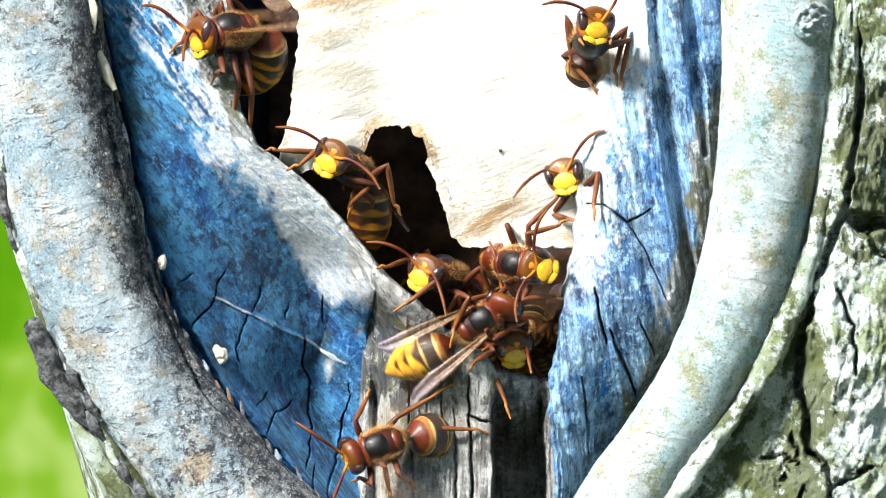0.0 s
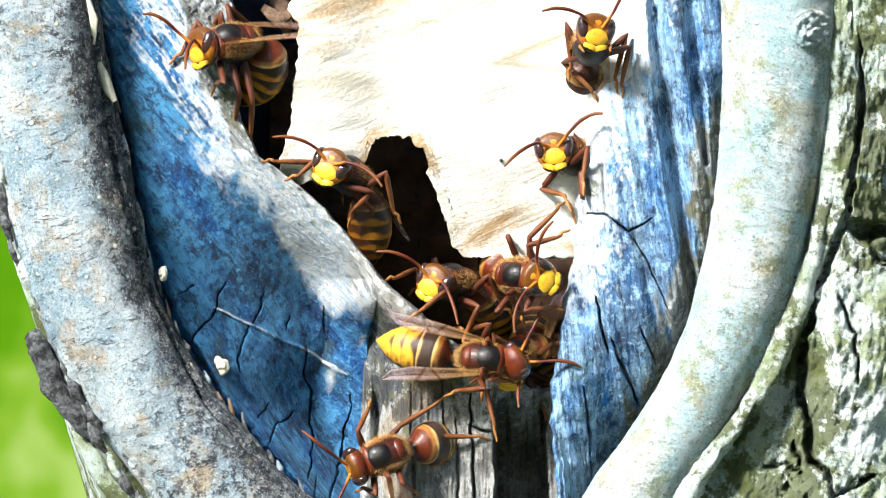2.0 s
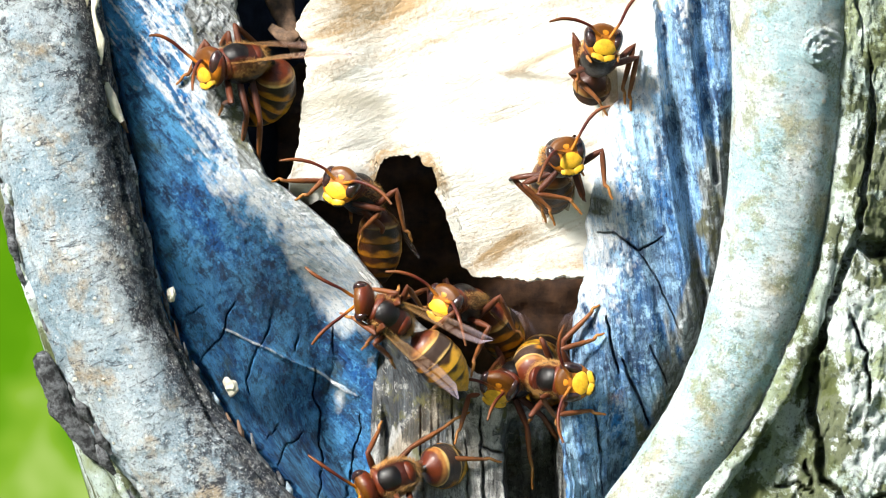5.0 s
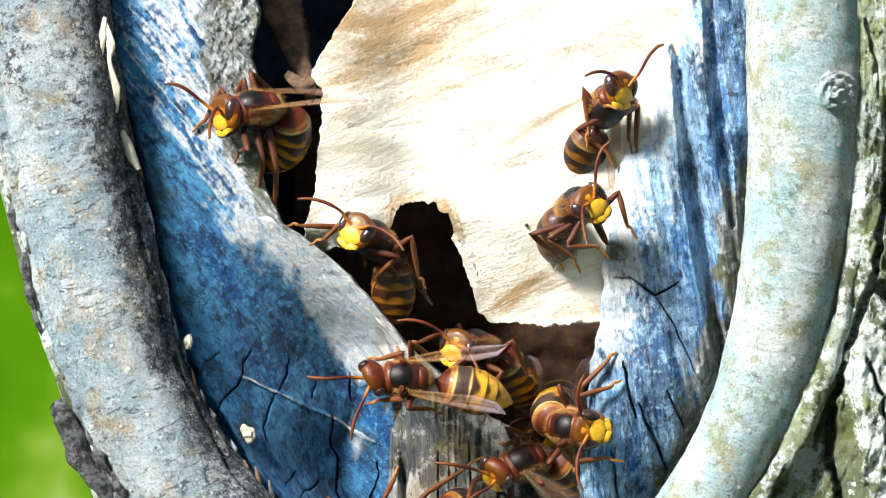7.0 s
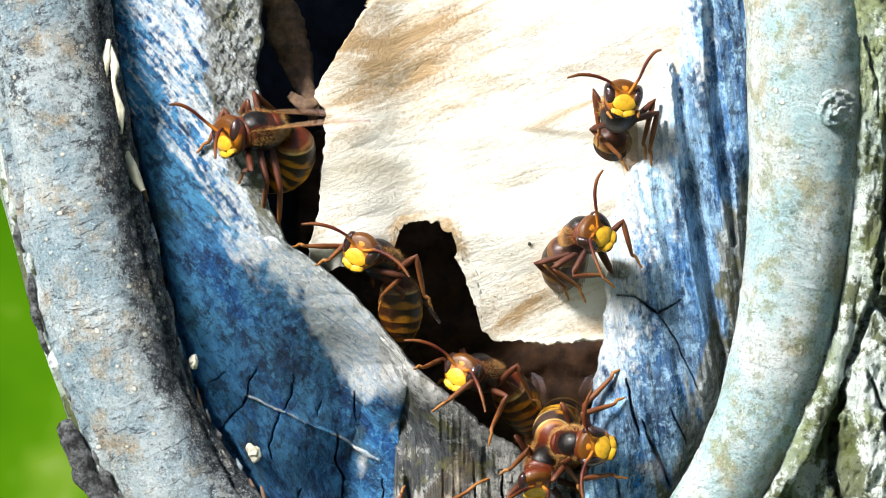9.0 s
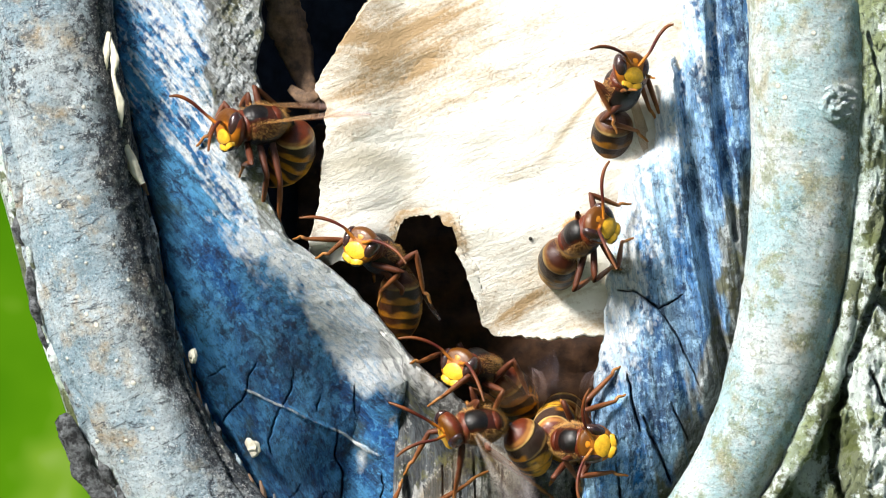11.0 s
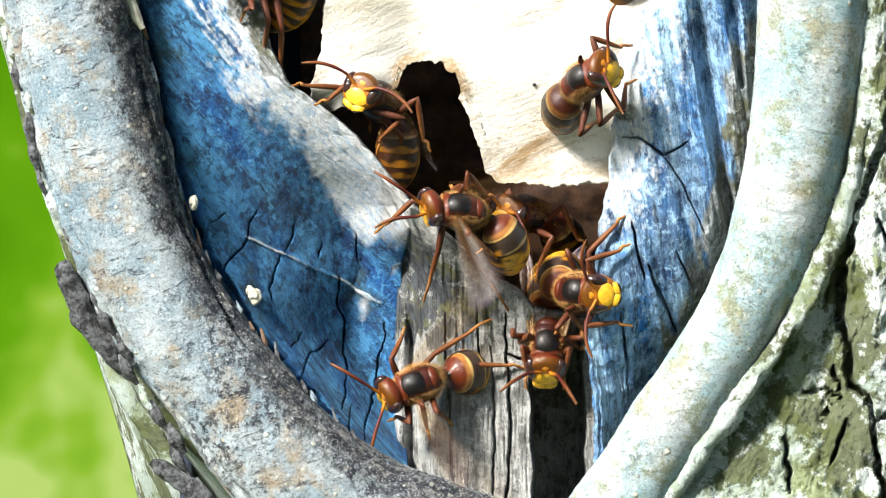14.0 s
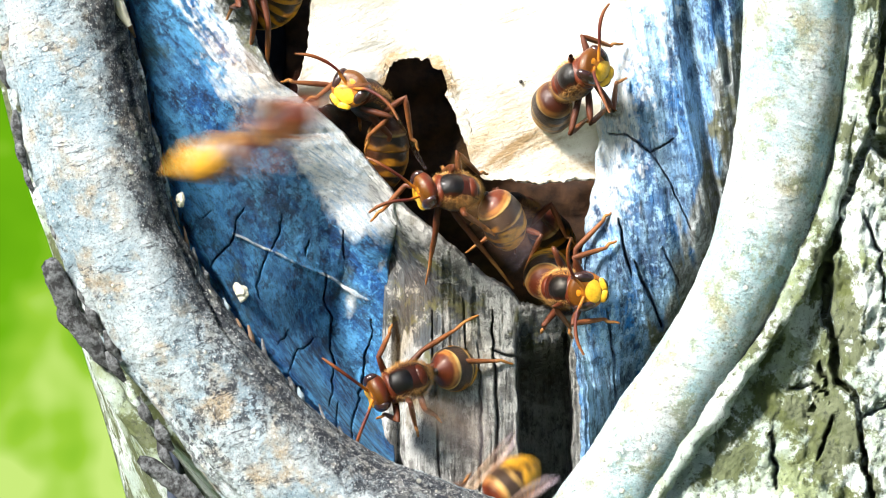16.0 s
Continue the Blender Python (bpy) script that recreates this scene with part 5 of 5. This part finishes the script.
def steps(ob, spans):
    """Legs that swing a little while the hornet walks."""
    for k, leg in enumerate([c for c in ob.children if c.name.split(".")[0] == "leg"]):
        base, rows = leg.matrix_basis.copy(), [(0.0, leg.matrix_basis.copy())]
        for first, last in spans:
            t, i = first, k
            while t < last:
                if t > 0.05:
                    rows.append((t, base @ pose(0, 0, 0, 0, 3 * (-1) ** i, 9 * (-1) ** i)))
                t, i = t + 0.18, i + 1
            rows.append((last, base))
        if rows[-1][0] < 16.0:
            rows.append((16.0, base))
        walk(leg, rows)


def flight(ob, spans):
    """Wings that open and whir while the hornet flies; they open less at the start."""
    for k in (0, 1):
        w, s = child(ob, "wing", k), 1 if k == 0 else -1
        base = w.matrix_basis.copy()
        wide = Matrix.Translation(base.translation) @ pose(0, 0, 0, 0, 18, -s * 72)
        half = Matrix.Translation(base.translation) @ pose(0, 0, 0, 0, 14, -s * (26 if k == 0 else 46))
        rows = [(0.0, base)]
        for first, last, slow in spans:
            rows.append((first - 0.2, rows[-1][1]))
            t, i = first, 0
            while t < last:
                a = (6 if t < slow else 24) * (-1) ** i
                rows.append((t, (half if t < slow else wide) @ pose(0, 0, 0, a * 0.7, a, s * a * 0.5)))
                t, i = t + 1 / 30, i + 1
            rows.append((last, wide))
        if rows[-1][0] < 16.0:
            rows.append((16.0, wide))
        walk(w, rows)


def watch(ob, rows):
    """Body and head of a hornet: rows of seconds, the body's pose, where the head looks and where its top points."""
    skull = child(ob, "head")
    scale = Matrix.Scale(skull.matrix_basis.to_scale()[0], 4)
    place = Matrix.Translation(skull.matrix_basis.translation)
    walk(ob, [(t, m) for t, m, _, _ in rows])
    walk(skull, [(t, place @ turned(m, f, u) @ scale) for t, m, f, u in rows])


def motions():
    ticks = [0.8 * i for i in range(20)] + [16.0]
    rng = random.Random(4)

    def about(v, k=0.09):
        return tuple(x + rng.uniform(-k, k) for x in v)
    lean = Matrix.Translation((0.0022, -0.0006, -0.0022)) @ H1
    aside, ahead, up = (-0.80, -0.10, 0.58), (-0.30, -0.15, 0.94), (-0.15, 0.97, 0.0)
    watch(fanner, [(t, m, about(f, 0.04), up) for t, m, f in [(0.9 * i, H1, aside) for i in range(10)] + [(8.25, H1, aside), (8.42, lean, ahead), (8.58, lean, ahead), (8.85, H1, (-0.7, -0.1, 0.7))] + [(9.4 + 1.1 * i, H1, aside) for i in range(7)]])
    walk(watcher, sway(H2, ticks, 2, 2.5, 0.0003))
    watch(greeter, [(t, facing(u - 12, v, d, about(G_FWD, 0.03), G_BACK), about(G_FACE), about(G_TOP)) for t, u, v, d in (
        (0.0, 848, 622, 9), (0.7, 850, 620, 9), (1.5, 866, 618, 9), (2.2, 860, 620, 9), (3.0, 860, 625, 9), (4.2, 862, 622, 9), (5.5, 864, 620, 9), (6.5, 856, 618, 9), (7.5, 856, 622, 9), (8.3, 857, 628, 9), (9.0, 857, 630, 9),
        (10.2, 854, 630, 9), (11.4, 850, 628, 10), (12.0, 858, 606, 12), (12.5, 870, 590, 13), (13.0, 882, 584, 14), (13.6, 918, 614, 18), (14.5, 934, 630, 19), (16.0, 934, 630, 19))])
    watch(guard, [(t, facing(u + 10, v, d, about((0.68, -0.05, 0.73), 0.03), (-0.73, 0.15, 0.68)), about((0.12, -0.10, 0.98)), about((-0.98, y, 0.1))) for t, u, v, d, y in (
        (0.0, 955, 602, 6, 0.3), (0.8, 956, 600, 6, 0.2), (1.6, 955, 604, 6, 0.35), (2.5, 958, 608, 6, 0.3), (3.0, 966, 650, 5, 0.1), (3.4, 980, 690, 4, 0.0), (4.6, 998, 752, 3, 0.0), (5.5, 1000, 754, 3, 0.0), (7.0, 1000, 757, 3, 0.0), (8.0, 1000, 756, 3, 0.0), (9.0, 1000, 757, 3, 0.0),
        (11.4, 1000, 760, 3, 0.0), (12.5, 1000, 761, 3, 0.0), (13.6, 1000, 763, 3, 0.0), (14.8, 1000, 762, 3, 0.0), (16.0, 1000, 764, 3, 0.0))])
    head_on, sideways, over = ((0.12, 0.45, 0.88), (-0.10, 0.85, -0.50)), ((0.38, 0.58, 0.72), (-0.35, 0.75, -0.40)), ((0.24, 0.64, 0.73), (-0.60, 0.60, -0.20))
    watch(sentry, [(t, facing(u, v, d, *way), about(f, 0.05), about(S_TOP, 0.05)) for t, u, v, d, way, f in (
        (0.0, 1090, 198, 0, head_on, (0.25, 0.08, 0.95)), (1.5, 1090, 196, 0, head_on, (0.3, 0.08, 0.95)), (3.2, 1088, 186, 0, head_on, (0.25, 0.03, 0.95)), (5.3, 1086, 180, 0, head_on, (0.3, 0.08, 0.94)), (6.1, 1078, 184, 0, sideways, (0.5, 0.03, 0.85)),
        (6.6, 1074, 190, 0, sideways, (0.65, -0.02, 0.73)), (7.3, 1076, 190, 0, sideways, (0.65, -0.07, 0.72)), (8.0, 1074, 200, 0, sideways, (0.65, -0.02, 0.73)), (8.5, 1080, 178, 0, head_on, (0.4, 0.08, 0.9)), (9.0, 1092, 165, 0, head_on, (0.18, 0.13, 0.98)),
        (9.4, 1092, 162, 0, head_on, (0.18, 0.13, 0.98)), (11.2, 1096, 134, 0, over, (0.6, 0.08, 0.8)), (12.0, 1094, 142, 0, over, (0.6, 0.08, 0.8)), (12.6, 1104, 140, 0, over, (0.65, 0.13, 0.75)), (16.0, 1106, 130, 0, over, (0.65, 0.13, 0.75)))])
    peek, rise, cling, seat = ((-0.75, 0.20, 0.62), (-0.10, 0.95, -0.20)), ((0.20, 0.10, 0.97), (-0.25, 0.95, 0.0)), ((0.42, 0.10, 0.90), (-0.40, 0.88, 0.1)), ((0.60, 0.40, 0.70), (-0.60, 0.20, 0.77))
    watch(climber, [(t, facing(u, v, d, *way), about(f, 0.05), about(top, 0.05)) for t, u, v, d, way, f, top in (
        (0.0, 1086, 454, 9, peek, (-0.2, 0.08, 0.95), (-0.25, 0.95, 0)), (0.4, 1074, 408, 8, peek, (-0.1, 0.08, 0.95), (-0.15, 0.95, 0)), (1.6, 1072, 400, 8, peek, (-0.1, 0.08, 0.95), (-0.1, 0.95, 0)), (2.4, 1050, 380, 4, peek, (0.0, 0.08, 0.95), (0.0, 1, 0)),
        (3.1, 1024, 362, -1, rise, (0.1, 0.08, 0.95), (0.0, 1, 0)), (4.4, 1020, 362, -3, rise, (0.25, 0.08, 0.94), (-0.2, 0.95, 0)), (5.3, 1020, 362, -3, rise, (0.3, 0.08, 0.93), (-0.3, 0.9, 0)), (6.1, 1018, 366, -4, cling, (0.4, 0.08, 0.9), (-0.5, 0.8, 0.2)),
        (7.0, 1022, 368, -4, cling, (0.42, 0.08, 0.9), (-0.6, 0.7, 0.2)), (8.0, 1024, 376, -4, cling, (0.45, 0.13, 0.89), (-0.7, 0.6, 0.3)), (9.1, 1026, 388, -4, cling, (0.45, 0.13, 0.89), (-0.72, 0.60, 0.3)),
        (11.3, 1022, 396, -3, seat, (0.6, 0.13, 0.8), (-0.7, 0.55, 0.4)), (13.0, 1020, 392, -3, seat, (0.6, 0.08, 0.75), (-0.6, 0.6, 0.5)), (16.0, 1028, 396, -3, seat, (0.6, 0.08, 0.75), (-0.6, 0.6, 0.5)))])
    flat = (0.02, 0.22, 0.97)
    walk(visitor, [(0.0, facing(900, 706, 7, (0.80, 0.55, 0.15), flat)), (0.5, facing(862, 722, 4, (0.99, 0.02, 0.1), flat)), (1.0, facing(868, 767, 4, (0.92, -0.36, 0.1), flat)), (1.2, facing(866, 762, 4, (0.84, -0.5, 0.1), flat)),
                   (1.5, facing(888, 752, 4, (0.97, -0.2, 0.1), flat)), (2.0, facing(905, 754, 4, (0.99, -0.08, 0.1), flat)), (2.5, facing(832, 735, 3, (1.0, -0.02, 0.1), flat)), (2.8, facing(846, 720, 3, (0.65, 0.74, 0.15), flat)), (3.2, facing(854, 700, 3, (0.42, 0.90, 0.15), flat)),
                   (3.8, facing(850, 670, 2, (0.1, 0.95, 0.2), flat)), (4.5, facing(770, 650, -3, (-0.65, 0.7, 0.2), flat)), (5.3, facing(706, 642, -4, (-0.82, 0.5, 0.2), flat)), (6.0, facing(706, 640, -4, (-0.86, 0.42, 0.2), flat)),
                   (6.5, facing(712, 655, -4, (-0.95, 0.2, 0.2), flat)), (7.0, H6), (7.6, facing(716, 668, -4, (-0.96, 0.24, 0.2), flat)), (7.85, facing(690, 640, -4, (-0.95, 0.24, 0.2), flat)), (8.0, facing(635, 611, -5, (-0.94, 0.28, 0.2), flat)), (8.2, facing(565, 600, -7, (-0.89, 0.42, 0.2), flat)),
                   (8.3, facing(562, 598, -11, (-0.88, 0.42, 0.2), flat)), (8.4, facing(388, 578, -26, (-0.85, 0.35, 0.3), flat)), (8.5, facing(125, 512, -42, (-0.85, 0.45, 0.3), flat)), (8.7, facing(-500, 300, -60, (-0.85, 0.45, 0.3), flat)),
                   (9.2, facing(-2200, 0, -120, (-0.85, 0.45, 0.3), flat)), (11.0, facing(-2600, 300, -120, (-0.3, -0.2, 0.95), (0, 0.9, 0.4))), (13.0, facing(-2600, 500, -120, (0.6, -0.2, 0.75), (0, 0.9, 0.4))), (15.5, facing(-1500, 350, -80, (0.95, -0.1, 0.3), (-0.2, 0.9, 0.4))),
                   (15.9, facing(70, 480, -40, (0.93, 0.15, 0.3), (-0.2, 0.75, 0.65))), (16.0, facing(500, 478, -30, (0.9, 0.4, 0.1), (-0.3, 0.75, 0.6)))])
    down8 = (0.1, 0.5, 0.86)
    walk(fanner_low, [(0.0, facing(965, 730, 17, (-0.1, -0.35, 0.9), (0, 0.9, 0.4))), (1.5, facing(962, 748, 15, (-0.15, -0.4, 0.9), (0, 0.9, 0.4))), (3.0, facing(966, 752, 14, (-0.35, -0.45, 0.8), (0, 0.8, 0.5))),
                      (5.5, facing(935, 755, 10, (-0.62, -0.2, 0.7), (0, 0.7, 0.6))), (7.0, facing(925, 822, 5, (-0.85, -0.30, 0.4), (0.1, 0.5, 0.85))), (8.0, facing(955, 800, 7, (-0.5, -0.4, 0.75), (0.1, 0.6, 0.75))), (9.0, facing(955, 790, 8, (-0.25, -0.6, 0.75), (0.1, 0.6, 0.75))),
                      (10.2, facing(890, 760, 4, (-0.8, -0.1, 0.5), (0.1, 0.5, 0.85))), (11.3, facing(830, 722, 2, (-0.97, -0.1, 0.25), down8)), (11.6, facing(828, 705, 2, (-0.97, 0.0, 0.25), down8)), (12.0, facing(830, 656, 1, (-0.90, 0.38, 0.25), down8)),
                      (12.5, facing(814, 630, 0, (-0.95, 0.22, 0.25), down8)), (13.0, H8), (14.5, facing(800, 622, 0, (-0.97, 0.14, 0.25), down8)), (15.5, facing(806, 604, 0, (-0.97, 0.06, 0.25), down8)), (16.0, facing(814, 593, 0, (-0.98, 0.04, 0.25), down8))])
    walk(sitter, sway(H10, ticks, 3, 1.0, 0.0002))
    deep = facing(985, 745, 33, (-0.05, -0.45, 0.85), (0, 0.9, 0.4))
    walk(crawler, [(0.0, deep), (12.6, deep), (13.2, facing(978, 755, 24, (-0.05, -0.4, 0.9), (0, 0.9, 0.4))), (13.5, facing(970, 778, 19, (-0.05, -0.48, 0.85), (0, 0.85, 0.45))), (13.8, facing(966, 832, 13, (-0.05, -0.8, 0.6), (0, 0.5, 0.85))), (14.1, facing(946, 868, 12, (-0.1, -0.95, 0.35), (0, 0.35, 0.93))), (14.5, facing(915, 1020, 10, (-0.52, -0.82, 0.2), flat)),
                   (15.0, facing(882, 1082, 10, (-0.62, -0.72, 0.2), flat)), (15.6, facing(868, 1100, 9, (-0.65, -0.65, 0.2), flat)), (15.9, facing(840, 1120, 9, (-0.7, -0.6, 0.2), flat)), (16.0, facing(828, 1175, 8, (-0.7, -0.6, 0.2), flat))])
    flight(visitor, ((7.95, 9.1, 8.25), (15.3, 16.0, 0.0)))
    steps(visitor, ((0.0, 3.4), (3.8, 5.4), (6.0, 8.0)))
    steps(fanner_low, ((5.4, 8.6), (9.4, 12.4)))
    steps(crawler, ((12.7, 16.0),))
    for ob, swings in ((fanner, (6, 10)), (fanner_low, (32, 32)), (sitter, (32, 32)), (sentry, (0, 22))):
        for k in (0, 1):
            if swings[k]:
                beat(child(ob, "wing", k), 1 / 30, swings[k])
    for k, (ob, turn) in enumerate(((watcher, 7), (sitter, 5), (fanner_low, 4))):
        nod(child(ob, "head"), [0.7 * i for i in range(23)] + [16.0], 10 + k, turn)


motions()
